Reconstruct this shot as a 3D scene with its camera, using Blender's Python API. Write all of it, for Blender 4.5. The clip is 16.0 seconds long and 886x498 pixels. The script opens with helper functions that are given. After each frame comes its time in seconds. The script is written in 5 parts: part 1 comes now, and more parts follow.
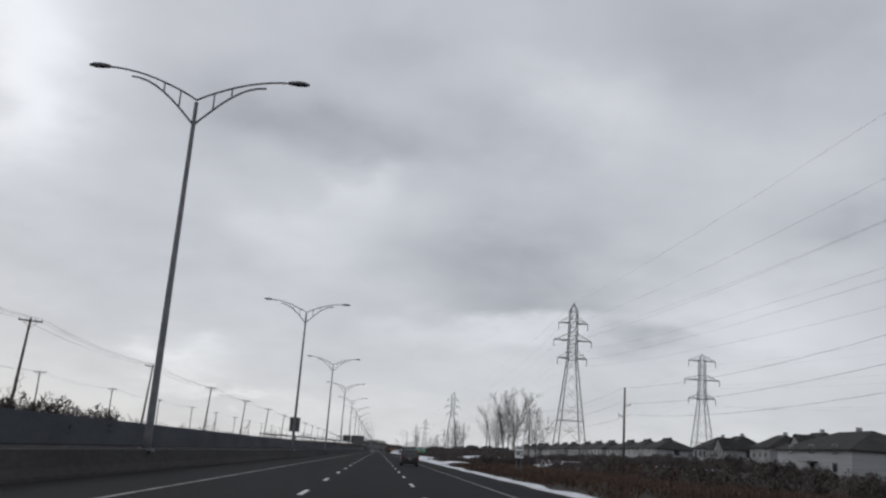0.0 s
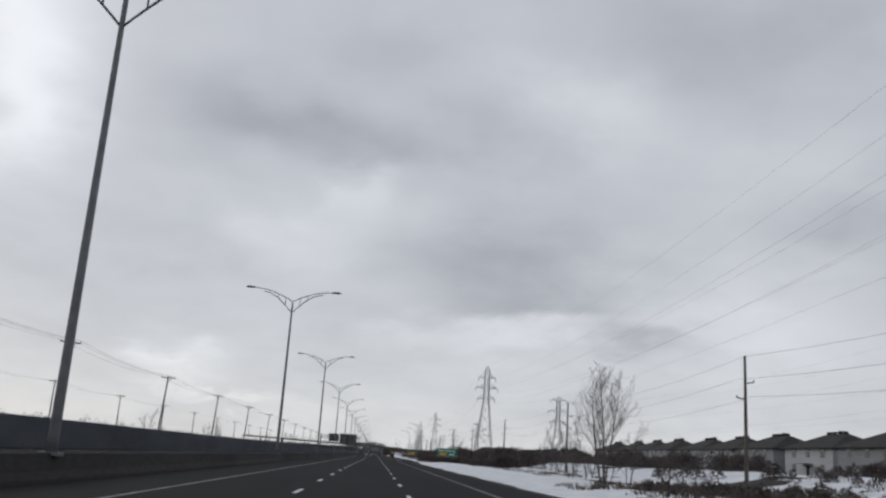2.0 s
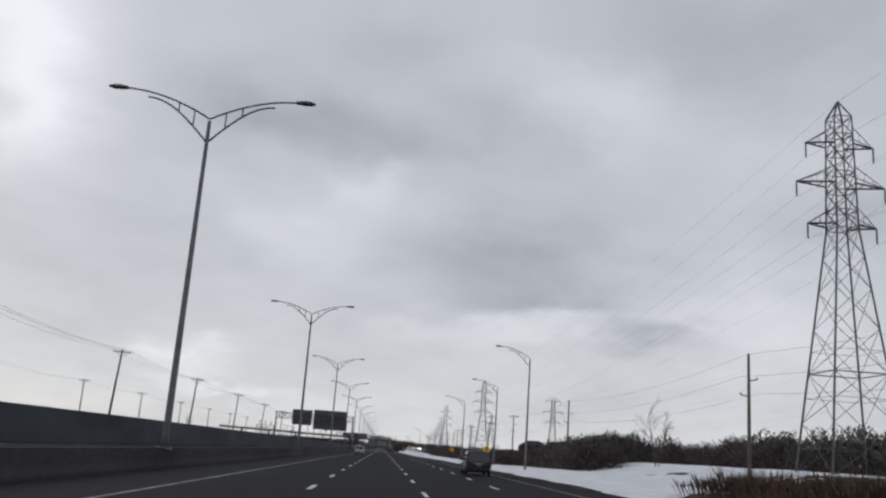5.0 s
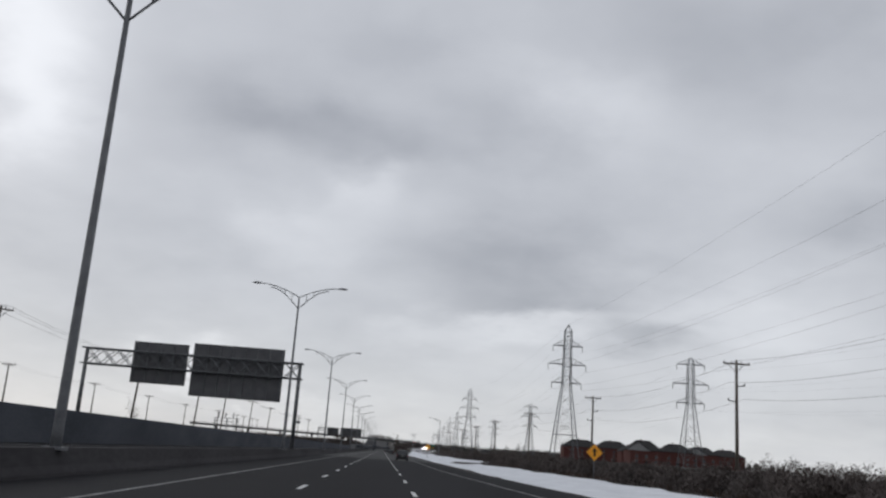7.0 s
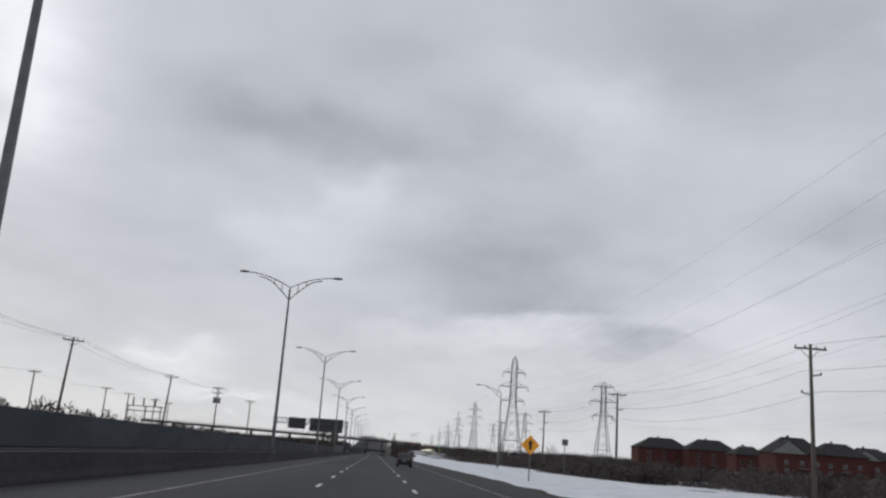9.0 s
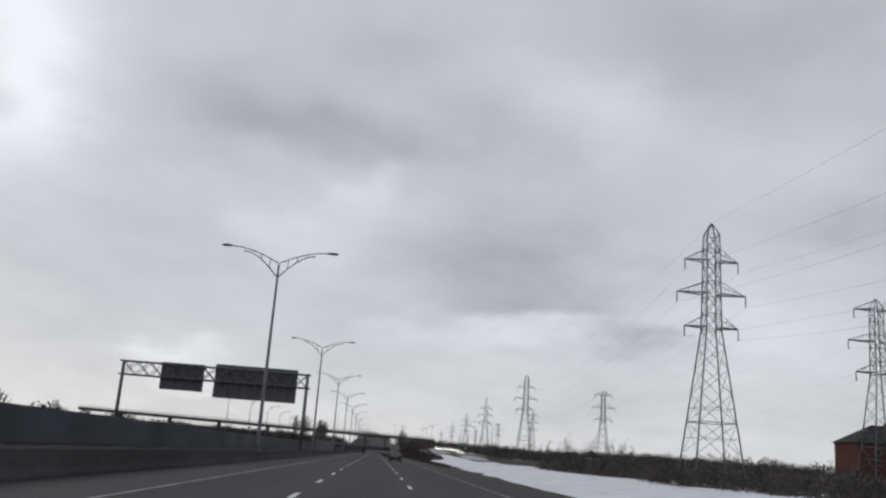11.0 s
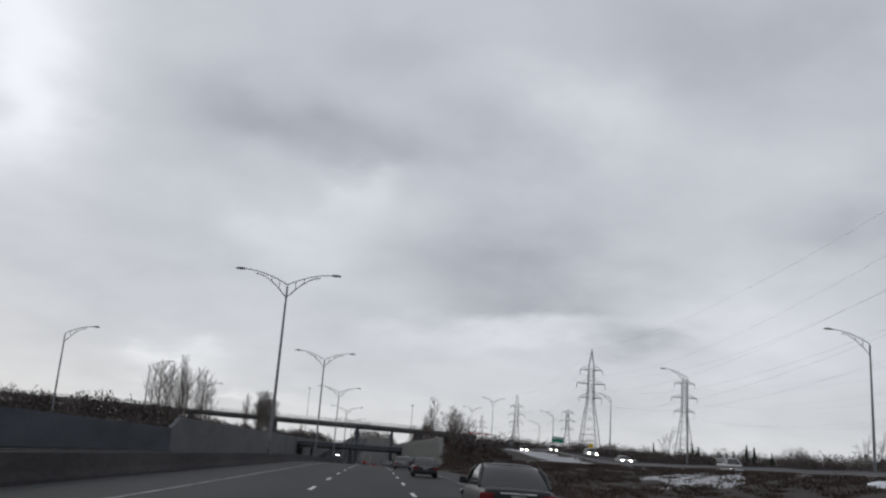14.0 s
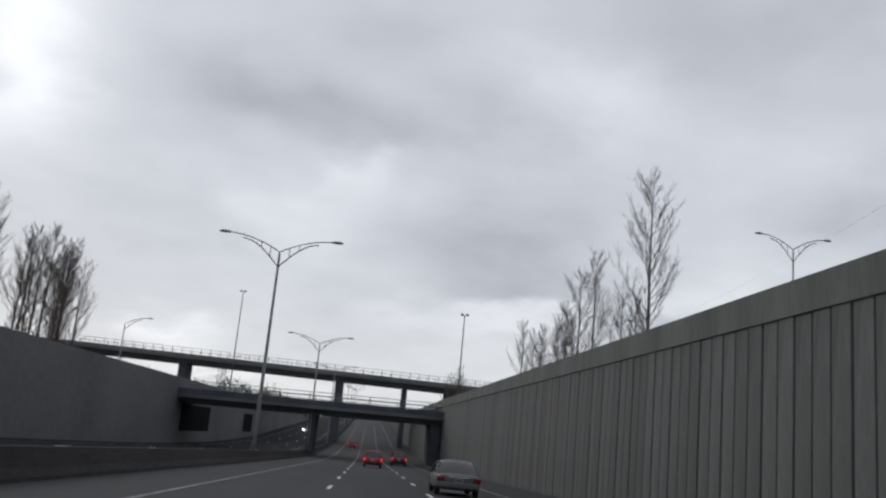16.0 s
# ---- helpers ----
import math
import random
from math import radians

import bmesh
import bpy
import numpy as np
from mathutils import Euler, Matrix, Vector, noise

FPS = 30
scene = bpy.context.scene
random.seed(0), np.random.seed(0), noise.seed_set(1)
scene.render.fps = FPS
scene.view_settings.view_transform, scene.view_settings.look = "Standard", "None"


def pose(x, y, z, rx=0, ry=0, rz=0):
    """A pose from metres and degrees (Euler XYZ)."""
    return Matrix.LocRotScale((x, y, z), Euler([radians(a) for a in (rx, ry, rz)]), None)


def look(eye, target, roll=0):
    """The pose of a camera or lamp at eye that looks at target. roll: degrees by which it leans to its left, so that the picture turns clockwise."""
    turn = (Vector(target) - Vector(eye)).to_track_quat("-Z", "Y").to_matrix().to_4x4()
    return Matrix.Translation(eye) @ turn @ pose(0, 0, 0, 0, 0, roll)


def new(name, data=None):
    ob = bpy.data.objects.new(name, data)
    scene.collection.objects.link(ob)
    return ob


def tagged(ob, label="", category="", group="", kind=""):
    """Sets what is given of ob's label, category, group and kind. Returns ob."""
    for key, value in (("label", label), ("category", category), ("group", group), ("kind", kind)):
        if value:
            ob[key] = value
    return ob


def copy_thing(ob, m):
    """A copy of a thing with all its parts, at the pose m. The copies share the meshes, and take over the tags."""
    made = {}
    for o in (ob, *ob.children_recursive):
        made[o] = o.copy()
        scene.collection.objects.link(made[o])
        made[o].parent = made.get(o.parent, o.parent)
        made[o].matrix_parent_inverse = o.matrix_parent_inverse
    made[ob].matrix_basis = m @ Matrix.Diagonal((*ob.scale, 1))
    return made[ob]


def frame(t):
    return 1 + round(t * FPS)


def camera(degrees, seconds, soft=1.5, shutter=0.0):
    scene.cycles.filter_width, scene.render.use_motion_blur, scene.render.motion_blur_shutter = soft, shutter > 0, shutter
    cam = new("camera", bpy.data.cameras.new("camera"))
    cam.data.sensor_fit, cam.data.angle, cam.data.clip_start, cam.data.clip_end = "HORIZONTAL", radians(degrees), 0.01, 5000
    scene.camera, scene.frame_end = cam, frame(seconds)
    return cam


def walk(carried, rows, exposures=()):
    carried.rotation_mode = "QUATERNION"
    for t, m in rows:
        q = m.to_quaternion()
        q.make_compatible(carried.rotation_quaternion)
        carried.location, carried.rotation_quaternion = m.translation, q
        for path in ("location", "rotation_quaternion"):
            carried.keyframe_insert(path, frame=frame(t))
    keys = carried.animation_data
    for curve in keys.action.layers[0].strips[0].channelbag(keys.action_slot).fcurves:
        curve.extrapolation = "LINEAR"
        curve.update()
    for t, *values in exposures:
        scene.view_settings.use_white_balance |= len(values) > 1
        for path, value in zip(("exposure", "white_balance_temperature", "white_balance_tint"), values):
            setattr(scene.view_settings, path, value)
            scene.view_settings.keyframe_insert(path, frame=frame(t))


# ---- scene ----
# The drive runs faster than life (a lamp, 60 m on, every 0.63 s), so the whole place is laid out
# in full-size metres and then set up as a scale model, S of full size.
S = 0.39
# seconds, place in full-size metres, yaw, pitch, roll
PATH = [
    (0.0, -0.03, 0.8, 1.40, -4.20, 13.29, -4.03),
    (0.5, 0.12, 47.6, 1.40, -4.35, 13.44, -4.04),
    (1.0, 0.12, 95.1, 1.40, -4.47, 13.52, -3.86),
    (1.5, 0.10, 142.2, 1.40, -4.72, 13.49, -3.78),
    (2.0, 0.31, 189.9, 1.40, -4.35, 13.47, -3.74),
    (2.5, 0.06, 237.6, 1.40, -4.09, 13.41, -3.80),
    (3.0, 0.06, 285.5, 1.40, -4.03, 13.33, -3.81),
    (3.5, 0.10, 333.3, 1.40, -4.20, 13.30, -3.79),
    (4.0, 0.27, 381.5, 1.40, -4.21, 13.30, -3.82),
    (4.5, 0.10, 430.6, 1.40, -4.26, 13.22, -3.93),
    (5.0, 0.04, 478.4, 1.40, -3.92, 13.16, -3.99),
    (7.5, 0.43, 717.4, 1.40, -3.93, 13.29, -4.01),
    (8.0, 0.03, 764.4, 1.40, -4.26, 13.44, -3.97),
    (8.5, 0.16, 811.4, 1.40, -4.12, 13.40, -3.94),
    (9.0, -0.12, 857.0, 1.40, -4.41, 13.43, -3.95),
    (9.5, 0.05, 903.4, 1.40, -4.42, 13.51, -4.09),
    (12.0, -0.03, 1144.6, 1.40, -4.32, 13.25, -4.19),
    (12.5, -0.09, 1193.9, 1.40, -4.49, 13.27, -4.17),
    (13.0, -0.03, 1242.9, 1.40, -4.44, 13.28, -4.22),
    (13.5, 0.11, 1291.3, 1.40, -4.41, 13.45, -4.11),
    (14.0, 0.05, 1338.8, 1.40, -4.35, 13.51, -4.03),
    (14.5, 0.21, 1386.2, 1.40, -4.15, 13.23, -4.06),
    (15.0, -0.28, 1434.7, 1.34, -4.13, 12.71, -4.62),
    (15.5, -0.46, 1482.8, 0.87, -4.40, 12.74, -4.98),
    (16.0, -0.97, 1530.8, -0.02, -4.87, 12.39, -5.27),
]
cam = camera(53.90, 16.0, 2.4)
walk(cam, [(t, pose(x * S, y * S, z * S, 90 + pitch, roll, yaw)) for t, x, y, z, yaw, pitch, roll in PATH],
     exposures=[(0, 0.0), (7, 0.02), (13, 0.04), (15, 0.03), (15.5, 0.04), (16, 0.2)])


# ---- light ----
world = bpy.data.worlds.new("overcast_sky")
scene.world = world
world.use_nodes = True
wn, wl = world.node_tree.nodes, world.node_tree.links
wn.clear()


def wmath(op, a, b=None, c=None):
    n = wn.new("ShaderNodeMath")
    n.operation = op
    for i, v in enumerate((a, b, c)):
        if v is None:
            continue
        if isinstance(v, (int, float)):
            n.inputs[i].default_value = v
        else:
            wl.new(v, n.inputs[i])
    return n.outputs[0]


def wnoise(vec, scale, detail, rough):
    n = wn.new("ShaderNodeTexNoise")
    n.inputs["Scale"].default_value, n.inputs["Detail"].default_value, n.inputs["Roughness"].default_value = scale, detail, rough
    wl.new(vec, n.inputs["Vector"])
    return n.outputs["Fac"], n.outputs["Color"]


# cloud masses of the overcast: azimuth and height of the middle, half widths, lean, brightness (degrees)
CLOUDS = [
    (-24.9, 22.7, 4.6, 5.0, 4, 0.42),
    (-23.4, 18.0, 2.6, 2.6, 4, 0.20),
    (13.6, 23.0, 5.2, 2.6, -6, 0.22),
    (-5.1, 13.4, 5.5, 1.9, 16, 0.13),
    (-2.4, 17.0, 2.2, 1.5, 4, 0.14),
    (11.9, 8.3, 8.8, 0.8, 1, 0.18),
    (-13.0, 4.6, 2.6, 1.0, 4, 0.22),
    (-9.7, 3.1, 4.0, 0.4, -2, 0.19),
    (3.0, 7.1, 5.5, 1.1, 4, 0.09),
    (-3.5, 20.1, 9.5, 2.0, -4, -0.16),
    (5.8, 22.4, 4.8, 2.2, 4, -0.08),
    (8.0, 12.2, 7.0, 2.8, -2, -0.20),
    (9.6, 9.7, 5.1, 0.8, -1, -0.10),
    (15.9, 8.1, 2.9, 0.8, 0, -0.26),
    (-11.2, 20.3, 4.4, 2.2, 4, -0.09),
    (28.5, 15.4, 3.7, 1.7, 4, -0.13),
    (-0.9, 25.9, 4.8, 1.7, 4, -0.08),
    (24.4, 26.7, 10.2, 4.1, 4, -0.15),
    (24.0, 9.0, 6.0, 3.0, 4, 0.14),
]
tc = wn.new("ShaderNodeTexCoord")
sepd = wn.new("ShaderNodeSeparateXYZ")
wl.new(tc.outputs["Generated"], sepd.inputs[0])
dx, dy, dz = sepd.outputs
up = wmath("ADD", wmath("MAXIMUM", dz, 0.0), 0.30)
comb = wn.new("ShaderNodeCombineXYZ")
wl.new(wmath("DIVIDE", dx, up), comb.inputs[0])
wl.new(wmath("DIVIDE", dy, up), comb.inputs[1])
n1, c1 = wnoise(comb.outputs[0], 2.3, 5, 0.5)
n2, c2 = wnoise(comb.outputs[0], 5.5, 5, 0.52)
sepw = wn.new("ShaderNodeSeparateXYZ")
wl.new(c2, sepw.inputs[0])
az = wmath("MULTIPLY", wmath("ARCTAN2", dx, dy), 180 / math.pi)
el = wmath("MULTIPLY", wmath("ARCSINE", dz), 180 / math.pi)
az = wmath("ADD", az, wmath("MULTIPLY", wmath("SUBTRACT", sepw.outputs[0], 0.5), 7.0))
el = wmath("ADD", el, wmath("MULTIPLY", wmath("SUBTRACT", sepw.outputs[1], 0.5), 5.0))
total = wmath("ADD", wmath("MULTIPLY", wmath("SUBTRACT", n1, 0.5), 0.34), wmath("MULTIPLY", wmath("SUBTRACT", n2, 0.5), 0.13))
# the overcast thins towards the horizon
total = wmath("MULTIPLY_ADD", wmath("EXPONENT", wmath("MULTIPLY", wmath("ABSOLUTE", el), -1 / 6)), 0.20, total)
for ca, ce, wa, we, lean, amount in CLOUDS:
    da, de = wmath("SUBTRACT", az, ca), wmath("SUBTRACT", el, ce)
    co, si = math.cos(radians(lean)), math.sin(radians(lean))
    u = wmath("MULTIPLY", wmath("MULTIPLY_ADD", da, co, wmath("MULTIPLY", de, si)), 1 / wa)
    v = wmath("MULTIPLY", wmath("MULTIPLY_ADD", de, co, wmath("MULTIPLY", da, -si)), 1 / we)
    r2 = wmath("MULTIPLY_ADD", u, u, wmath("MULTIPLY", v, v))
    total = wmath("MULTIPLY_ADD", wmath("EXPONENT", wmath("MULTIPLY", r2, -1.0)), amount, total)
sky = wn.new("ShaderNodeTexSky")
sky.sky_type = "NISHITA"
sky.sun_disc = False
sky.sun_elevation, sky.sun_rotation = radians(24), radians(-40)
grey = wn.new("ShaderNodeValToRGB")
grey.color_ramp.elements[0].position, grey.color_ramp.elements[0].color = 0.0, (0.19, 0.207, 0.25, 1)
grey.color_ramp.elements[1].position, grey.color_ramp.elements[1].color = 1.0, (0.92, 0.945, 1.0, 1)
wl.new(wmath("ADD", total, 0.467), grey.inputs[0])
bg_cloud, bg_sky, mixbg, wout = (wn.new(k) for k in ("ShaderNodeBackground", "ShaderNodeBackground", "ShaderNodeAddShader", "ShaderNodeOutputWorld"))
# a faintly yellow band low down, where the cloud is thin
low_tint = wn.new("ShaderNodeMixRGB")
low_tint.blend_type = "MULTIPLY"
low_tint.inputs[2].default_value = (1.015, 1.0, 0.955, 1)
wl.new(wmath("EXPONENT", wmath("MULTIPLY", wmath("ABSOLUTE", el), -1 / 6)), low_tint.inputs[0])
wl.new(grey.outputs[0], low_tint.inputs[1])
wl.new(low_tint.outputs[0], bg_cloud.inputs[0])
bg_cloud.inputs[1].default_value = 0.95
wl.new(sky.outputs[0], bg_sky.inputs[0])
bg_sky.inputs[1].default_value = 0.004
wl.new(bg_cloud.outputs[0], mixbg.inputs[0])
wl.new(bg_sky.outputs[0], mixbg.inputs[1])
wl.new(mixbg.outputs[0], wout.inputs[0])

sun = new("sun", bpy.data.lights.new("sun", "SUN"))
sun.data.energy, sun.data.angle, sun.data.color = 0.5, radians(25), (1, 0.97, 0.93)
sun.matrix_world = look((-400, 480, 280), (0, 0, 0))


# ---- materials ----
def material(name, low, high, rough=0.8, scale=1.0, fine=14.0, bump=0.1, metal=0.0, stretch=(1, 1, 1), spec=0.3):
    """Two scales of noise between two base colours, with fine relief."""
    m = bpy.data.materials.new(name)
    m.use_nodes = True
    nt = m.node_tree
    N, Lk = nt.nodes, nt.links
    bsdf = N["Principled BSDF"]
    tcn, mp = N.new("ShaderNodeTexCoord"), N.new("ShaderNodeMapping")
    mp.inputs["Scale"].default_value = stretch
    Lk.new(tcn.outputs["Object"], mp.inputs[0])
    a, b = N.new("ShaderNodeTexNoise"), N.new("ShaderNodeTexNoise")
    a.inputs["Scale"].default_value, a.inputs["Detail"].default_value = scale, 5
    b.inputs["Scale"].default_value, b.inputs["Detail"].default_value = scale * fine, 3
    Lk.new(mp.outputs[0], a.inputs["Vector"])
    Lk.new(mp.outputs[0], b.inputs["Vector"])
    mix = N.new("ShaderNodeMath")
    mix.operation = "MULTIPLY_ADD"
    mix.inputs[1].default_value = 0.35
    Lk.new(b.outputs["Fac"], mix.inputs[0])
    sc = N.new("ShaderNodeMath")
    sc.operation = "MULTIPLY"
    sc.inputs[1].default_value = 0.65
    Lk.new(a.outputs["Fac"], sc.inputs[0])
    Lk.new(sc.outputs[0], mix.inputs[2])
    ramp = N.new("ShaderNodeValToRGB")
    ramp.color_ramp.elements[0].position, ramp.color_ramp.elements[0].color = 0.32, (*low, 1)
    ramp.color_ramp.elements[1].position, ramp.color_ramp.elements[1].color = 0.68, (*high, 1)
    Lk.new(mix.outputs[0], ramp.inputs[0])
    Lk.new(ramp.outputs[0], bsdf.inputs["Base Color"])
    bsdf.inputs["Roughness"].default_value, bsdf.inputs["Metallic"].default_value = rough, metal
    bsdf.inputs["Specular IOR Level"].default_value = spec
    if bump:
        bn = N.new("ShaderNodeBump")
        bn.inputs["Strength"].default_value, bn.inputs["Distance"].default_value = bump, 0.02
        Lk.new(b.outputs["Fac"], bn.inputs["Height"])
        Lk.new(bn.outputs[0], bsdf.inputs["Normal"])
    return m


def varied(mat, least, most):
    """Each object with this material takes its own shade between two factors."""
    N, Lk = mat.node_tree.nodes, mat.node_tree.links
    bsdf = N["Principled BSDF"]
    src = bsdf.inputs["Base Color"].links[0].from_socket
    info, span, mul = N.new("ShaderNodeObjectInfo"), N.new("ShaderNodeMapRange"), N.new("ShaderNodeVectorMath")
    span.inputs["To Min"].default_value, span.inputs["To Max"].default_value = least, most
    mul.operation = "SCALE"
    Lk.new(info.outputs["Random"], span.inputs["Value"])
    Lk.new(src, mul.inputs[0])
    Lk.new(span.outputs[0], mul.inputs["Scale"])
    Lk.new(mul.outputs[0], bsdf.inputs["Base Color"])
    return mat


def lit(name, color, strength):
    """A lamp's lens that gives off light."""
    m = material(name, color, color, 0.3, bump=0)
    b = m.node_tree.nodes["Principled BSDF"]
    b.inputs["Emission Color"].default_value = (*color, 1)
    b.inputs["Emission Strength"].default_value = strength
    return m


ASPHALT_WORN = material("worn_asphalt", (0.033, 0.033, 0.035), (0.06, 0.06, 0.061), 0.85, 0.25, 60, 0.3, stretch=(1, 0.08, 1), spec=0.12)
ASPHALT = material("asphalt", (0.011, 0.011, 0.013), (0.021, 0.021, 0.024), 0.9, 0.25, 60, 0.3, stretch=(1, 0.08, 1), spec=0.06)
LINE = material("worn_road_paint", (0.05, 0.05, 0.05), (0.30, 0.30, 0.30), 0.7, 0.6, 9, 0.05)
MARKING = material("road_paint", (0.45, 0.45, 0.45), (0.8, 0.8, 0.79), 0.6, 1.2, 10, 0.05)
CONCRETE = material("concrete", (0.097, 0.098, 0.094), (0.170, 0.170, 0.162), 0.9, 0.5, 10, 0.15, stretch=(1.3, 1.3, 0.25))
PANEL_CONCRETE = material("panel_concrete", (0.090, 0.091, 0.088), (0.158, 0.158, 0.152), 0.9, 0.5, 10, 0.15, stretch=(1.3, 1.3, 0.25))
CONCRETE_MID = material("stained_concrete", (0.082, 0.085, 0.089), (0.132, 0.136, 0.141), 0.9, 0.12, 14, 0.15, stretch=(1, 0.6, 1))
CONCRETE_GROOVE = material("groove_concrete", (0.06, 0.06, 0.058), (0.10, 0.10, 0.096), 0.95, 0.5, 20, 0.1)
CONCRETE_DARK = material("dark_concrete", (0.037, 0.042, 0.053), (0.079, 0.086, 0.102), 0.9, 0.3, 25, 0.15, stretch=(1, 0.3, 1))
BARRIER = material("grimy_barrier_concrete", (0.036, 0.034, 0.037), (0.067, 0.064, 0.067), 0.95, 0.3, 20, 0.15, stretch=(1, 0.3, 1), spec=0.1)
GALVANISED = material("galvanised_steel", (0.10, 0.104, 0.112), (0.19, 0.194, 0.202), 0.6, 1.5, 12, 0.03, metal=0.3)
LATTICE = material("lattice_steel", (0.085, 0.09, 0.095), (0.16, 0.165, 0.17), 0.6, 1.5, 12, 0.03, metal=0.4)
HEAD_GREY = material("lamp_head_paint", (0.10, 0.10, 0.11), (0.16, 0.16, 0.17), 0.5, 3, 8, 0.02)
WOOD_POLE = material("weathered_pole_wood", (0.07, 0.06, 0.05), (0.16, 0.14, 0.12), 0.9, 2, 12, 0.2, stretch=(3, 3, 0.2))
BARK = material("winter_bark", (0.06, 0.052, 0.048), (0.13, 0.112, 0.10), 0.95, 2, 9, 0.2)
BRUSH = material("bare_brush", (0.050, 0.043, 0.042), (0.130, 0.108, 0.098), 0.95, 0.4, 12, 0)
SNOW = material("old_snow", (0.52, 0.535, 0.57), (0.78, 0.80, 0.83), 0.7, 0.5, 10, 0.2)
EARTH = material("dead_grass_earth", (0.018, 0.016, 0.014), (0.05, 0.041, 0.033), 0.95, 0.3, 20, 0.4)
CABLE = material("cable", (0.05, 0.05, 0.055), (0.09, 0.09, 0.095), 0.6, 3, 6, 0)


# ---- building helpers ----
def part(name, bm, mat, parent=None, label="", smooth=False):
    """Links a bmesh as one mesh object, under a thing or a part."""
    me = bpy.data.meshes.new(name)
    if smooth:
        for f in bm.faces:
            f.smooth = True
    bm.to_mesh(me)
    bm.free()
    me.materials.append(mat)
    ob = new(name, me)
    if parent is not None:
        ob.parent = parent
    if label:
        ob["label"] = label
    return ob


def thing(name, label, category, at=(0, 0, 0), group=""):
    ob = new(name)
    ob.location = at
    return tagged(ob, label, category, group)


def setting(name, bm, mat, label, category, smooth=False):
    return tagged(part(name, bm, mat, None, "", smooth), label, category, kind="structure")


def box(bm, x0, x1, y0, y1, z0, z1, bevel=0.0):
    r = bmesh.ops.create_cube(bm, size=1.0)
    for v in r["verts"]:
        v.co = Vector(((x0 + x1) / 2 + v.co.x * (x1 - x0), (y0 + y1) / 2 + v.co.y * (y1 - y0), (z0 + z1) / 2 + v.co.z * (z1 - z0)))
    if bevel:
        es = list({e for v in r["verts"] for e in v.link_edges})
        bmesh.ops.bevel(bm, geom=es, offset=bevel, segments=2, affect="EDGES", profile=0.5)
    return bm


def tube(bm, pts, radii, n=6, caps=True):
    """A tapered tube along points."""
    pts = [Vector(p) for p in pts]
    rings, side = [], None
    for i, p in enumerate(pts):
        d = (pts[min(i + 1, len(pts) - 1)] - pts[max(i - 1, 0)]).normalized()
        side = d.orthogonal().normalized() if side is None else (side - d * side.dot(d)).normalized()
        o = d.cross(side)
        r = radii[i] if isinstance(radii, (list, tuple)) else radii
        rings.append([bm.verts.new(p + (side * math.cos(a) + o * math.sin(a)) * r) for a in (2 * math.pi * (k + 0.5) / n for k in range(n))])
    for a, b in zip(rings, rings[1:]):
        for k in range(n):
            bm.faces.new((a[k], a[(k + 1) % n], b[(k + 1) % n], b[k]))
    if caps:
        bm.faces.new(rings[0][::-1])
        bm.faces.new(rings[-1])
    return bm


def strut(bm, p, q, w):
    return tube(bm, (p, q), w / 2 * 1.414, 4)


def loft(bm, sections, closed=True):
    """Skins rings of equal length, one after another; caps the ends."""
    rings = [[bm.verts.new(p) for p in s] for s in sections]
    n = len(rings[0])
    for a, b in zip(rings, rings[1:]):
        for k in range(n if closed else n - 1):
            bm.faces.new((a[k], a[(k + 1) % n], b[(k + 1) % n], b[k]))
    if closed:
        bm.faces.new(rings[0][::-1])
        bm.faces.new(rings[-1])
    return bm


def smoothstep(a, b, x):
    t = min(1, max(0, (x - a) / (b - a)))
    return t * t * (3 - 2 * t)


# ---- the lie of the land (full-size metres) ----
def road_z(y):
    """Level, then down into the underpass, and up again beyond it."""
    g, up = 0.02, 0.035
    if y < 1410:
        return 0.0
    if y < 1510:
        return -g * (y - 1410) ** 2 / 200
    if y < 1625:
        return -g * (y - 1460)
    u, z = min(y, 2400) - 1625, -g * 165
    if u < 140:
        return z - g * u + (g + up) * u * u / 280
    return z - g * 140 + (g + up) * 70 + up * (u - 140)


WALL_L = -27.5
CUT = 1486          # where the right wall of the underpass begins
DECK = 1655         # the lower bridge


def wall_r(y):
    """The right wall of the underpass closes in a little towards the bridge."""
    return 11.2 - 0.0105 * (min(y, 1660) - CUT)


def land_r(y):
    """Level of the land on the right, rising towards the interchange."""
    return 1.95 * smoothstep(1315, 1368, y) + 2.2 * smoothstep(1470, 1548, y) + 0.0045 * max(0, min(y, 1660) - 1495)


def land_l(y):
    return 1.3 + 2.4 * smoothstep(1452, 1478, y)


def edge_r(y):
    """Right edge of the paved carriageway, wider along the exit lane."""
    return 8.4 + 3.2 * smoothstep(380, 470, y) - 3.2 * smoothstep(640, 760, y) + 0.9 * smoothstep(1470, 1500, y)


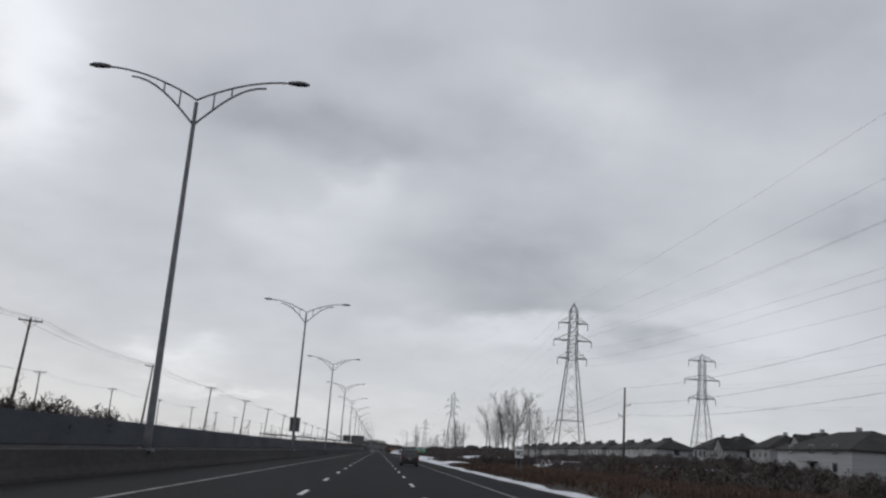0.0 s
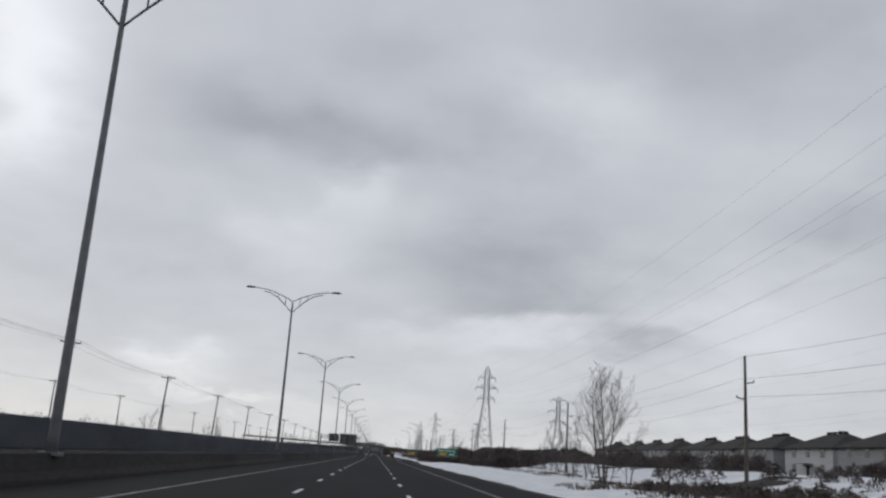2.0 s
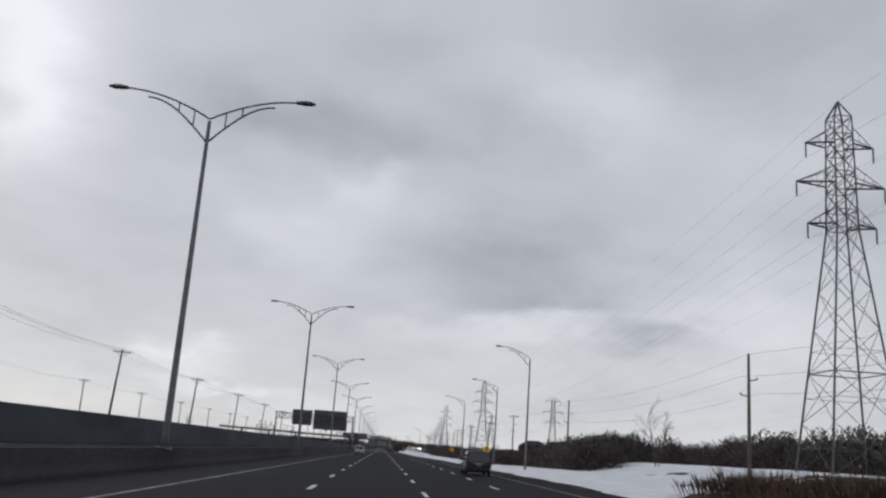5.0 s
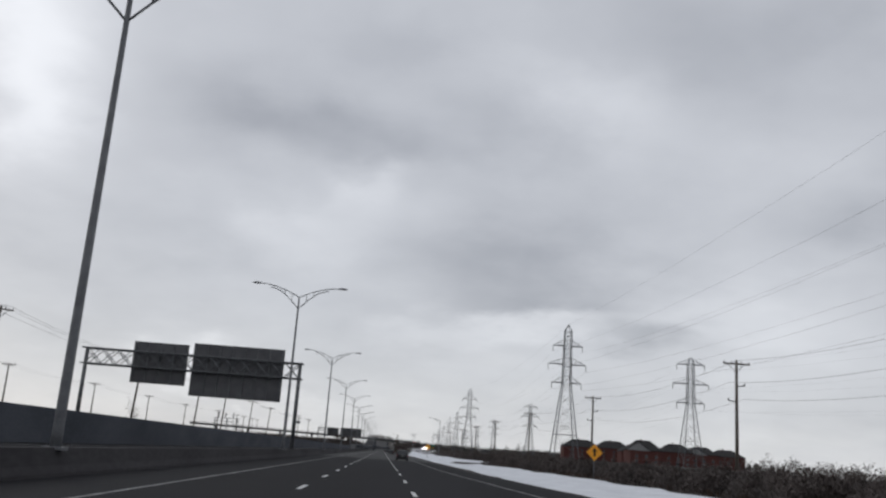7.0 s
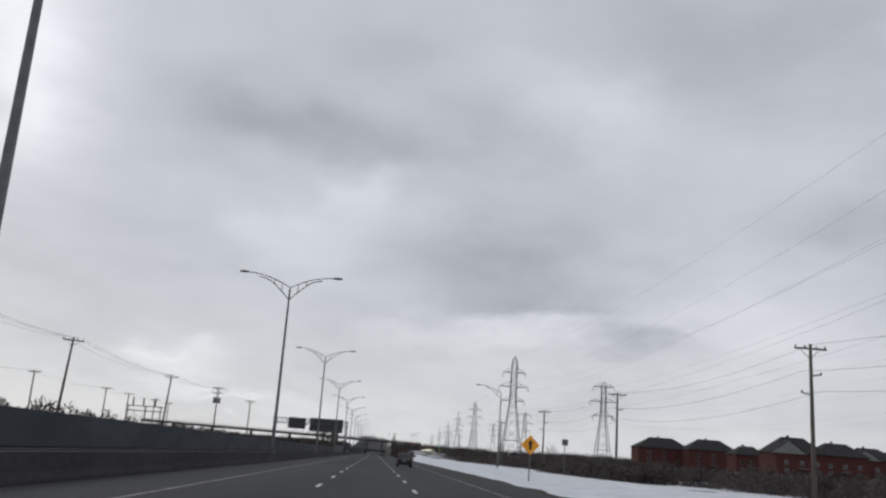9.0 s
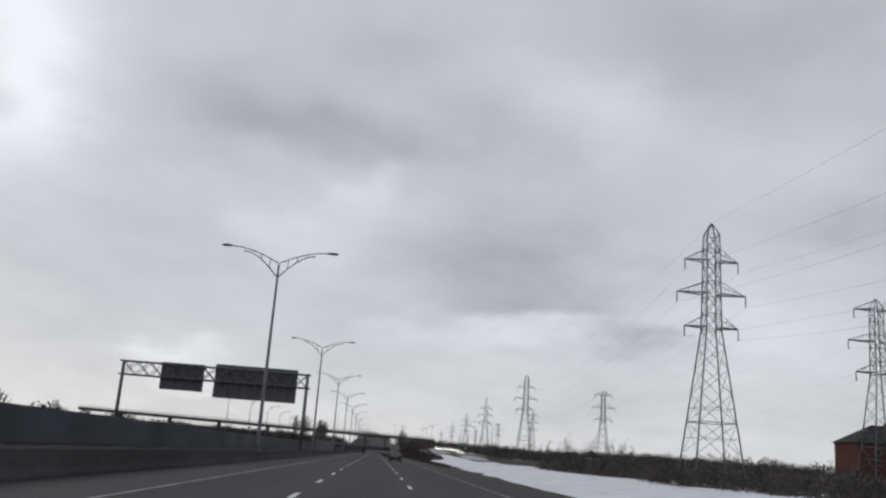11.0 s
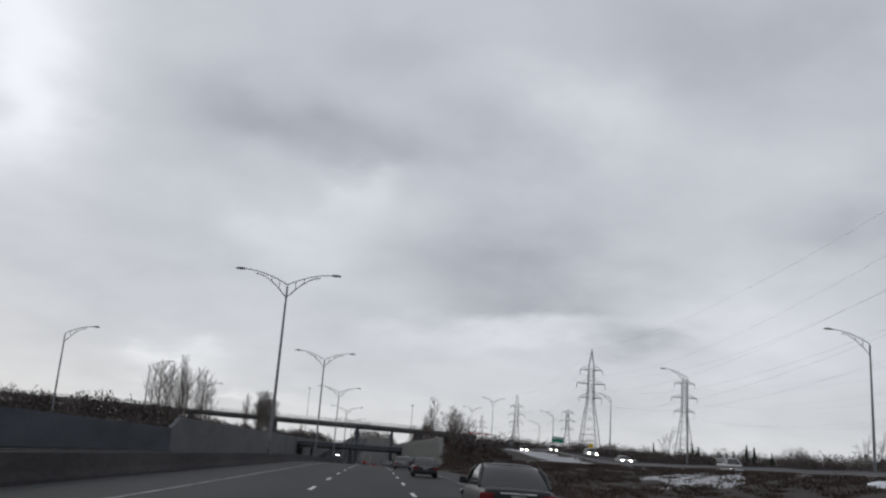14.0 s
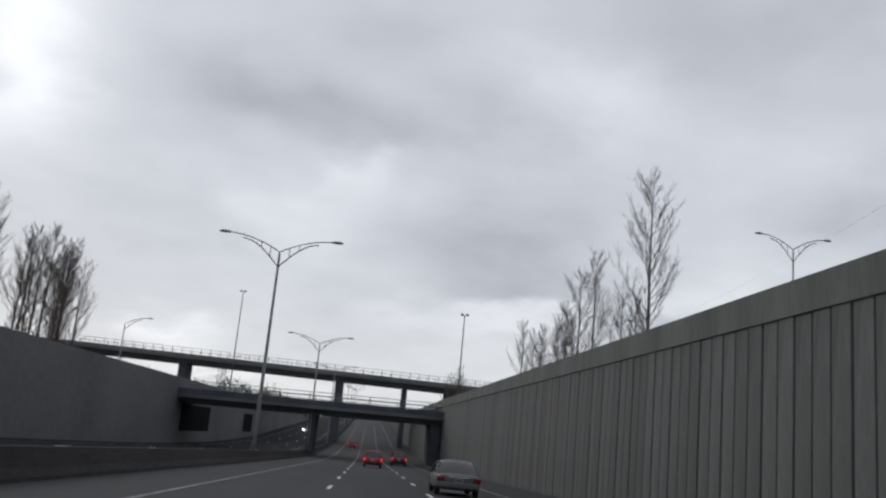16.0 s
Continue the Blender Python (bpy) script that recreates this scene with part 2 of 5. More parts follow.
def ground_z(x, y):
    e = edge_r(y)
    zr = road_z(y)
    if WALL_L - 0.3 < x < e + 0.2:
        return zr - 0.35
    if x >= e + 0.2:
        d = x - e
        if y > CUT and x < wall_r(y) + 0.35:
            return zr - 0.35
        dip = -0.35 * math.sin(min(1, d / 9) * math.pi)
        s = smoothstep(1.5, 20, d)
        z = (zr - 0.06) * (1 - s) + land_r(y) * s + dip * (1 - smoothstep(1330, 1400, y))
        if y > 1460:
            # a mound behind the wing of the wall
            mound = (4.0 + 0.0045 * max(0, min(y, 1660) - 1495)) * smoothstep(1474, 1500, y) * (1 - 0.35 * smoothstep(15, 26, x))
            z = max(z, min(mound, zr - 0.06 + 0.45 * max(0, d - 1.2) + 0.55 * max(0, y - CUT)))
    else:
        z = land_l(y)
    if x > 28:
        # low terraces under the rows of houses
        z += 2.0 * smoothstep(29, 43, x) * (1 - smoothstep(110, 170, x)) * smoothstep(80, 140, y) * (1 - smoothstep(660, 740, y))
        z += 1.4 * smoothstep(44, 66, x) * (1 - smoothstep(110, 170, x)) * smoothstep(900, 960, y) * (1 - smoothstep(1080, 1130, y))
        z += 3.4 * smoothstep(95, 118, x) * (1 - smoothstep(225, 300, x)) * smoothstep(1090, 1140, y) * (1 - smoothstep(1285, 1340, y))
    far = smoothstep(60, 400, abs(x))
    return z + far * 0.5 + 0.12 * noise.noise(Vector((x * 0.12, y * 0.12, 0))) * min(1, max(0, (x - e) / 3) if x > 0 else 1)


# ---- ground, road, barriers ----
def grid(xs, ys, fz):
    bm = bmesh.new()
    rows = [[bm.verts.new((x, y, fz(x, y))) for x in xs] for y in ys]
    for a, b in zip(rows, rows[1:]):
        for k in range(len(xs) - 1):
            bm.faces.new((a[k], a[k + 1], b[k + 1], b[k]))
    return bm


XS = [-9000, -4000, -1500, -600, -250, -120, -70, -45, -34, -27.9, -27.6, -9.3, 0, 6]
XS += [8.6] + [9.2 + i * 0.15 for i in range(20)] + [12.3 + i * 0.9 for i in range(23)] + [33, 36, 40, 46, 54, 66, 82, 95, 106, 118, 150, 225, 250, 300, 500, 1200, 3500, 9000]
YS = [-9000, -3000, -900, -300, -100] + [i * 8 for i in range(-8, 182)] + [1460, 1464] + [1468 + i * 8 for i in range(70)]
YS = sorted(set(YS + [1460 + 1.5 * i for i in range(26)] + [CUT - 0.1, CUT + 0.1]))
YS += [2060, 2150, 2400, 2800, 3500, 5000, 7500, 11500]
setting("ground", grid(XS, YS, ground_z), EARTH, "dead grass and dark earth with old snow", "ground", True)

RY = [-300, -100, -40] + [i * 10 for i in range(-2, 215)] + [2250, 2500]
bm = bmesh.new()
loft(bm, [[(-8.7, y, road_z(y)), (edge_r(y), y, road_z(y) - 0.03), (edge_r(y), y, road_z(y) - 0.4), (-8.7, y, road_z(y) - 0.4)] for y in RY if y <= 800])
setting("road", bm, ASPHALT, "dark asphalt carriageway with three lanes", "road")
bm = bmesh.new()
loft(bm, [[(-8.7, y, road_z(y)), (edge_r(y), y, road_z(y) - 0.03), (edge_r(y), y, road_z(y) - 0.4), (-8.7, y, road_z(y) - 0.4)] for y in RY if y >= 800])
setting("road_worn", bm, ASPHALT_WORN, "paler worn asphalt carriageway with three lanes", "road")
bm = bmesh.new()
loft(bm, [[(-27.3, y, road_z(y)), (-9.5, y, road_z(y)), (-9.5, y, road_z(y) - 0.4), (-27.3, y, road_z(y) - 0.4)] for y in RY])
setting("road_opposite", bm, ASPHALT, "dark asphalt carriageway for the oncoming traffic", "road")

# continuous edge lines
for name, fx in (("edge_line", lambda y: -5.8), ("edge_line", lambda y: 5.35 + 3.2 * (smoothstep(380, 470, y) - smoothstep(640, 760, y))), ("edge_line", lambda y: -12.9), ("edge_line", lambda y: -24.2)):
    bm = bmesh.new()
    loft(bm, [[(fx(y) - 0.06, y, road_z(y) + 0.006), (fx(y) + 0.06, y, road_z(y) + 0.006), (fx(y) + 0.06, y, road_z(y) - 0.01), (fx(y) - 0.06, y, road_z(y) - 0.01)] for y in RY])
    setting(name, bm, LINE, "worn white painted edge line on the asphalt", "road marking")


# concrete median barrier
bm = bmesh.new()
prof = [(-0.27, 0), (-0.26, 0.08), (-0.17, 0.30), (-0.09, 0.78), (-0.07, 0.80), (0.07, 0.80), (0.09, 0.78), (0.17, 0.30), (0.26, 0.08), (0.27, 0)]
loft(bm, [[(-9.1 + px, y, road_z(y) + pz - (0.05 if pz == 0 else 0)) for px, pz in prof] for y in RY])
setting("median_barrier", bm, BARRIER, "dirty grey concrete barrier between the carriageways", "barrier")

# far wall beyond the oncoming carriageway: low, then the wall of the underpass
def wall_l_top(y):
    return 2.5 + 0.35 * smoothstep(400, 600, y) + (1.6 + 0.004 * (y - 1465)) * smoothstep(1461, 1466, y)


bm = bmesh.new()
LY = [y for y in RY if y < 1460] + [1461, 1463, 1466] + [y for y in RY if y > 1467]
loft(bm, [[(WALL_L - 0.5, y, road_z(y) - 0.4), (WALL_L, y, road_z(y) - 0.4), (WALL_L, y, wall_l_top(y)), (WALL_L - 0.5, y, wall_l_top(y))] for y in LY if y <= 1461])
setting("low_wall", bm, CONCRETE_DARK, "long low dark wall beside the oncoming carriageway", "retaining wall")
bm = bmesh.new()
loft(bm, [[(WALL_L - 0.5, y, road_z(y) - 0.4), (WALL_L + 0.05, y, road_z(y) - 0.4), (WALL_L, y, wall_l_top(y)), (WALL_L - 0.5, y, wall_l_top(y))] for y in LY if y >= 1461])
setting("wall_west", bm, CONCRETE_MID, "tall stained concrete retaining wall of the underpass", "retaining wall")


# right wall of the underpass: a smooth head beam, sloped down at its end, over vertical panels
def wall_r_top(y):
    return min(5.0 + 0.0045 * (y - 1496), road_z(y) - 0.1 + 0.55 * (y - CUT))


KINK = 1496.3
WY = [CUT + 0.5, 1489, 1492, 1494.5, KINK] + [1500 + i * 10 for i in range(80)]
bm = bmesh.new()
loft(bm, [[(wall_r(y) + 0.14, y, road_z(y) - 0.4), (wall_r(y) + 0.6, y, road_z(y) - 0.4), (wall_r(y) + 0.6, y, wall_r_top(y) - 0.1), (wall_r(y) + 0.14, y, wall_r_top(y) - 0.1)] for y in WY])
wall_east = setting("wall_east", bm, CONCRETE_GROOVE, "tall grey concrete retaining wall with vertical ribs", "retaining wall")
bm = bmesh.new()
loft(bm, [[(wall_r(y) - 0.05, y, max(road_z(y) - 0.3, wall_r_top(y) - (1.3 if y < KINK else 1.0))), (wall_r(y) + 0.75, y, max(road_z(y) - 0.3, wall_r_top(y) - 1.1)), (wall_r(y) + 0.75, y, wall_r_top(y)), (wall_r(y) - 0.05, y, wall_r_top(y))] for y in WY])
part("head_beam", bm, CONCRETE, wall_east, "smooth concrete head beam")

# ---- street lamps on the median ----
def street_lamp(at, height=14.7, arms=2):
    """Tapered pole; each arm a pair of bowed tubes with a tie, and a cobra head."""
    root = thing("street_lamp", "tall grey steel street lamp with two curved arms" if arms == 2 else "grey steel street lamp with one curved arm", "street lamp", at, "lamps along the road")
    bm = bmesh.new()
    tube(bm, [(0, 0, 0), (0, 0, 0.5), (0, 0, height)], [0.17, 0.16, 0.085], 10)
    part("pole", bm, GALVANISED, root, smooth=True)
    bm = bmesh.new()
    box(bm, -0.28, 0.28, -0.28, 0.28, -0.05, 0.06, 0.01)
    part("base_plate", bm, GALVANISED, root)
    for sgn in ((-1, 1) if arms == 2 else (-1,)):
        bm = bmesh.new()
        up_ = [Vector((sgn * 3.9 * u, 0, height + 0.1 + 1.17 * math.sin(u * math.pi / 2) ** 0.9)) for u in [i / 10 for i in range(11)]]
        lo_ = [Vector((sgn * 2.9 * u, 0, height - 1.05 + 1.98 * math.sin(u * math.pi / 2))) for u in [i / 8 for i in range(9)]]
        tube(bm, up_, 0.045, 6)
        tube(bm, lo_, 0.045, 6)
        for k in (0.25, 0.5):
            x = 2.9 * k
            zu = height + 0.1 + 1.17 * math.sin(x / 3.9 * math.pi / 2) ** 0.9
            zl = height - 1.05 + 1.98 * math.sin(k * math.pi / 2)
            tube(bm, [(sgn * x, 0, zl), (sgn * x, 0, zu)], 0.035, 5)
        part("arm", bm, GALVANISED, root, smooth=True)
        bm = bmesh.new()
        secs = []
        for u, w, h in ((0, 0.05, 0.05), (0.12, 0.13, 0.10), (0.45, 0.19, 0.14), (0.75, 0.17, 0.12), (0.95, 0.07, 0.05)):
            secs.append([(sgn * (3.8 + u), w * math.cos(a), height + 1.27 + h * (math.sin(a) if math.sin(a) > 0 else 0.6 * math.sin(a))) for a in [2 * math.pi * k / 10 for k in range(10)]])
        loft(bm, secs)
        bmesh.ops.recalc_face_normals(bm, faces=bm.faces)
        part("lamp_head", bm, HEAD_GREY, root, "dark cobra-head luminaire", smooth=True)
    return root


LAMP0 = 36.8
lamp = street_lamp((-9.1, LAMP0, 0.76))
for k in range(1, 34):
    y = LAMP0 + 60 * k
    copy_thing(lamp, pose(-9.1, y, road_z(y) + 0.76))


# ---- pylons ----
# crossarm levels and half lengths as shares of the height: tall peaked, flat-topped, and the long-peaked form near the interchange
FORMS = {
    "tall": ((0.872, 0.094), (0.760, 0.122), (0.646, 0.094)),
    "peaked": ((0.848, 0.105), (0.718, 0.135), (0.588, 0.105)),
    "flat": ((0.940, 0.120), (0.775, 0.155), (0.615, 0.120)),
    "long": ((0.806, 0.105), (0.679, 0.134), (0.551, 0.105)),
}
FORM_LABEL = {
    "tall": "tall grey steel lattice pylon with three close crossarms",
    "peaked": "tall grey steel lattice pylon with three crossarms",
    "flat": "flat-topped grey steel lattice pylon with three crossarms",
    "long": "grey steel lattice pylon with a long peak and three crossarms",
}


def pylon(at, height, form):
    root = thing("pylon", FORM_LABEL[form], "pylon", at, "pylons of the power line")
    H, levels, pointed = height, FORMS[form], form != "flat"
    waist, wtop, wmid, wbase = levels[2][0] - 0.01, 0.024, 0.029, 0.096
    low = [waist * u for u in (0, 0.20, 0.40, 0.58, 0.74, 0.88, 1.0)]
    high = [waist + (0.95 - waist) * u for u in ((0.16, 0.33, 0.5, 0.67, 0.84, 1.0) if pointed else (0.2, 0.4, 0.6, 0.8, 1.0))]
    if form == "long":
        high = [z for z in high if z < 0.86]
    zs = low + high

    def half(z):
        return H * (wbase + (wmid - wbase) * z / waist) if z < waist else H * (wmid + (wtop - wmid) * (z - waist) / (0.95 - waist))
    cor = ((-1, -1), (1, -1), (1, 1), (-1, 1))
    for cx, cy in cor:
        bm = bmesh.new()
        tube(bm, [(cx * half(z), cy * half(z), z * H) for z in (0, waist, zs[-1])], [0.13, 0.11, 0.08], 4)
        if pointed:
            strut(bm, (cx * half(zs[-1]), cy * half(zs[-1]), zs[-1] * H), (0, 0, H), 0.15)
        part("leg", bm, LATTICE, root)
    bm = bmesh.new()
    for i, (a, b) in enumerate(zip(zs, zs[1:])):
        w = 0.05 if b <= waist else 0.065
        for k in range(4):
            (ax, ay), (bx, by) = cor[k], cor[(k + 1) % 4]
            p0, p1 = Vector((ax * half(a), ay * half(a), a * H)), Vector((bx * half(a), by * half(a), a * H))
            q0, q1 = Vector((ax * half(b), ay * half(b), b * H)), Vector((bx * half(b), by * half(b), b * H))
            strut(bm, p0, q1, w)
            strut(bm, p1, q0, w)
            if i in (1, 5) or b > waist:
                strut(bm, q0, q1, 0.09 if i == 1 else 0.075)
            if i < 3:
                # short redundant members that stiffen the legs
                mid = (p0 + p1 + q0 + q1) / 4
                strut(bm, p0.lerp(q0, 0.5), mid, 0.035)
                strut(bm, p1.lerp(q1, 0.5), mid, 0.035)
    part("bracing", bm, LATTICE, root)
    for z, w in levels:
        h = half(z)
        for sg in (-1, 1):
            bm = bmesh.new()
            tip = Vector((sg * w * H, 0, z * H))
            for cy in (-1, 1):
                strut(bm, (sg * h, cy * h, z * H), tip, 0.15)
                strut(bm, (sg * h, cy * h, z * H + 0.045 * H), tip, 0.07)
                for u in (0.3, 0.6):
                    lo = Vector((sg * h, cy * h, z * H)).lerp(tip, u)
                    hi = Vector((sg * h, cy * h, z * H + 0.045 * H)).lerp(tip, u)
                    strut(bm, lo, hi, 0.035)
            for u in (0.0, 0.3, 0.6):
                strut(bm, Vector((sg * h, -h, z * H)).lerp(tip, u), Vector((sg * h, h, z * H)).lerp(tip, u), 0.08)
            part("crossarm", bm, LATTICE, root)
        for sg in (-1, 1):
            bm = bmesh.new()
            n = 11
            tube(bm, [(sg * w * H, 0, z * H - 0.16 * i) for i in range(n)], [0.05 if i % 2 else 0.13 for i in range(n)], 6)
            part("insulator", bm, CABLE, root, "dark hanging insulator string")
    if not pointed:
        for sg in (-1, 1):
            bm = bmesh.new()
            for cy in (-1, 1):
                strut(bm, (sg * half(.95), cy * half(.95), .95 * H), (sg * half(.95) * 0.5, cy * half(.95) * 0.5, .985 * H), 0.12)
                strut(bm, (sg * half(.95) * 0.5, cy * half(.95) * 0.5, .985 * H), (0, 0, H), 0.12)
            part("peak", bm, LATTICE, root)
    return root


# place and height of each pylon of the two lines
LINE_A = [(45, -120, 39.5), (45.4, 211.5, 38.3), (45.4, 562.5, 38.9), (45.7, 891, 36.2), (48, 1172, 39), (61.2, 1415, 35.6), (71, 1633, 36.7), (80, 1850, 36), (88, 2090, 36), (98, 2400, 36)]
LINE_B = [(78, -130, 31), (74, 201, 26.8), (78.5, 572, 29), (80, 897, 31), (87, 1195, 34.5), (91.5, 1404, 30.4), (101.7, 1628, 28.6), (108, 1840, 29), (116, 2090, 29), (126, 2400, 29)]
PYLON_A, PYLON_B = 39.5, 33.5


def form_at(line, y):
    return "flat" if line is LINE_B else "long" if y > 1500 else "peaked" if y > 700 else "tall"


for line, full in ((LINE_A, PYLON_A), (LINE_B, PYLON_B)):
    made = {}
    for x, y, h in line:
        form = form_at(line, y)
        if form not in made:
            made[form] = c = pylon((0, 0, 0), full, form)
        else:
            c = copy_thing(made[form], pose(0, 0, 0))
        c.matrix_basis = pose(x, y, ground_z(x, y) - 0.2) @ Matrix.Scale(h / full, 4)


# ---- lane dashes, snow, verge ----
def dashes(parent, x, first, last, step=12.0, length=3.0):
    me = None
    y = first
    while y < last:
        if me is None:
            bm = bmesh.new()
            box(bm, -0.07, 0.07, 0, length, -0.006, 0.007)
            o = part("lane_dash", bm, MARKING, parent)
            me = o.data
        else:
            o = new("lane_dash", me)
            o.parent = parent
        o.location = (x, y, road_z(y))
        o.rotation_euler[0] = math.atan((road_z(y + 1.5) - road_z(y - 1.5)) / 3)
        y += step


road = bpy.data.objects["road"]
for x in (-2.15, 1.6):
    dashes(road, x, 3, 800)
    dashes(bpy.data.objects["road_worn"], x, 807, 1900)
dashes(road, 5.3, 470, 640)
for x in (-16.6, -20.4):
    dashes(bpy.data.objects["road_opposite"], x, 5, 1900, 24)


def snow_width(y):
    """How far the snow reaches beyond the verge."""
    w = 1.3 + 0.8 * noise.noise(Vector((y * 0.05, 3, 0)))
    w += 11.5 * smoothstep(160, 215, y) * (1 - smoothstep(440, 462, y))
    w += 17 * smoothstep(522, 556, y) * (1 - smoothstep(600, 660, y))
    w += 8 * smoothstep(640, 700, y) * (1 - smoothstep(800, 860, y))
    w += (17 - 4 * smoothstep(1200, 1260, y)) * smoothstep(830, 930, y) * (1 - smoothstep(1300, 1380, y))
    return max(0.5, w * (1 + 0.25 * noise.noise(Vector((y * 0.11, 7, 0))) + 0.1 * noise.noise(Vector((y * 0.5, 9, 0)))))


bm = bmesh.new()
rows = []
for i in range(0, 695):
    y = i * 2.0 - 10
    e = edge_r(y) + 1.55 + 0.6 * noise.noise(Vector((y * 0.13, 1, 0))) + 0.3 * noise.noise(Vector((y * 0.6, 4, 0)))
    e += 0.7 * smoothstep(690, 760, y) + 1.6 * smoothstep(1080, 1180, y) + 2.4 * smoothstep(1185, 1250, y) + 7.5 * smoothstep(1285, 1345, y)
    w = snow_width(y)
    row = []
    for k in range(10):
        u = k / 9
        x = e + w * u
        h = 0.06 + 0.22 * math.sin(math.pi * min(1, u * 1.02)) ** 0.5 * (0.6 + 0.5 * noise.noise(Vector((x * 0.5, y * 0.35, 2))))
        row.append(bm.verts.new((x, y, ground_z(x, y) + (h if 0 < k < 9 else -0.15))))
    rows.append(row)
for a, b in zip(rows, rows[1:]):
    for k in range(9):
        bm.faces.new((a[k], a[k + 1], b[k + 1], b[k]))
setting("snow_bank", bm, SNOW, "ragged bank of old white snow along the verge", "snow", True)

# snow fields further from the road
DIRTY_SNOW = material("dirty_snow", (0.2, 0.2, 0.205), (0.5, 0.51, 0.53), 0.85, 0.25, 9, 0.3)


def snow_field(x0, x1, y0, y1, seed, cut=-0.05, mat=SNOW):
    bm = bmesh.new()
    nx, ny = max(6, int((x1 - x0) / 2.2)), max(8, int((y1 - y0) / 3))
    vs = {}
    for i in range(nx + 1):
        for j in range(ny + 1):
            x, y = x0 + (x1 - x0) * i / nx, y0 + (y1 - y0) * j / ny
            edge = min(i, nx - i, j * 0.5, (ny - j) * 0.5) / 4
            n = noise.noise(Vector((x * 0.06, y * 0.045, seed))) + 0.5 * noise.noise(Vector((x * 0.21, y * 0.16, seed + 5))) - max(0, 1 - edge) * 0.5
            vs[i, j] = (bm.verts.new((x, y, ground_z(x, y) + max(-0.12, min(0.12, (n - cut) * 0.5)))), n)
    for i in range(nx):
        for j in range(ny):
            q = [vs[i, j], vs[i + 1, j], vs[i + 1, j + 1], vs[i, j + 1]]
            if max(v[1] for v in q) > cut - 0.25:
                bm.faces.new([v[0] for v in q])
    for v in [v for v in bm.verts if not v.link_faces]:
        bm.verts.remove(v)
    return setting("snow_field", bm, mat, "thin old snow lying in patches over dead grass", "snow", True)


snow_field(16, 70, 120, 290, 1.0)
snow_field(23, 45, 275, 392, 9.0, -0.55)
snow_field(28, 70, 380, 460, 10.0, 0.0)
snow_field(28, 60, 440, 484, 2.0, -0.3)
snow_field(13.5, 60, 533, 640, 2.0, -0.5)
snow_field(16, 60, 860, 1330, 3.0, -0.2)
snow_field(24, 60, 1350, 1640, 4.0, 0.15, DIRTY_SNOW)
snow_field(29, 37.4, 1335, 1600, 6.0, -0.7, DIRTY_SNOW)
snow_field(13, 26, 1360, 1478, 8.0, 0.16, DIRTY_SNOW)


# the side road up on the bank, to the right
def side_z(x, y):
    return ground_z(44, y) + 0.25


bm = bmesh.new()
SY = [1358 + 10 * i for i in range(40)]
loft(bm, [[(40, y, side_z(44, y)), (48.5, y, side_z(44, y)), (50, y, side_z(44, y) - 1.0), (38.5, y, side_z(44, y) - 1.0)] for y in SY])
setting("side_road", bm, ASPHALT_WORN, "worn asphalt side road on the snowy bank", "road")

# panels of the right wall
bm = bmesh.new()
box(bm, 0, 0.2, -0.44, 0.44, -9.5, 0, 0.03)
varied(PANEL_CONCRETE, 0.86, 1.1)
first = part("panel", bm, PANEL_CONCRETE, wall_east)
y = CUT + 2.6
k = 0
while y < 1658:
    zt = wall_r_top(y - 0.44) - (1.25 if y < KINK else 0.98)
    o = first if k == 0 else new("panel", first.data)
    o.parent = wall_east
    o.location = (wall_r(y) + 0.006 * ((k * 7) % 5), y, zt)
    o.rotation_euler[2] = 0.0105
    k += 1
    y += 0.97

# ---- bridges ----
def bridge(name, label, y, width, x0, x1, ztop, depth, rise, piers, rail_h, step, mat):
    root = thing(name, label, "bridge", (0, 0, 0))
    f = lambda x: ztop - rise * x
    bm = bmesh.new()
    xs = [x0 + (x1 - x0) * i / 20 for i in range(21)]
    loft(bm, [[(x, y, f(x) - 0.35), (x, y, f(x) - 0.8), (x, y + 1.2, f(x) - 0.9), (x, y + 1.6, f(x) - depth), (x, y + width - 1.6, f(x) - depth), (x, y + width - 1.2, f(x) - 0.9), (x, y + width, f(x) - 0.8), (x, y + width, f(x) - 0.35)] for x in xs])
    part("deck", bm, CONCRETE_MID, root, "dark concrete deck girder")
    for yy in (y, y + width - 0.3):
        bm = bmesh.new()
        loft(bm, [[(x, yy - 0.05, f(x) - 0.35), (x, yy + 0.3, f(x) - 0.35), (x, yy + 0.25, f(x) + 0.45), (x, yy, f(x) + 0.45)] for x in xs])
        part("parapet", bm, mat, root)
        n = int((x1 - x0) / step)
        bm = bmesh.new()
        box(bm, -0.06, 0.06, -0.06, 0.06, 0, rail_h)
        post = part("rail_post", bm, GALVANISED, root)
        post.location = (x0 + 1, yy + 0.12, f(x0 + 1) + 0.44)
        for k in range(1, n):
            o = new("rail_post", post.data)
            o.parent = root
            o.location = (x0 + 1 + step * k, yy + 0.12, f(x0 + 1 + step * k) + 0.44)
        for h in (0.5, 1.0):
            bm = bmesh.new()
            tube(bm, [(x, yy + 0.12, f(x) + 0.45 + rail_h * h - 0.05) for x in xs], 0.05, 5)
            part("rail", bm, GALVANISED, root)
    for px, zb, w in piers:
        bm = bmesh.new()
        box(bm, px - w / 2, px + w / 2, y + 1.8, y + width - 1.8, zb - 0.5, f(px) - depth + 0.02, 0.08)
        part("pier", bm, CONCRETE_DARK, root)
    return root


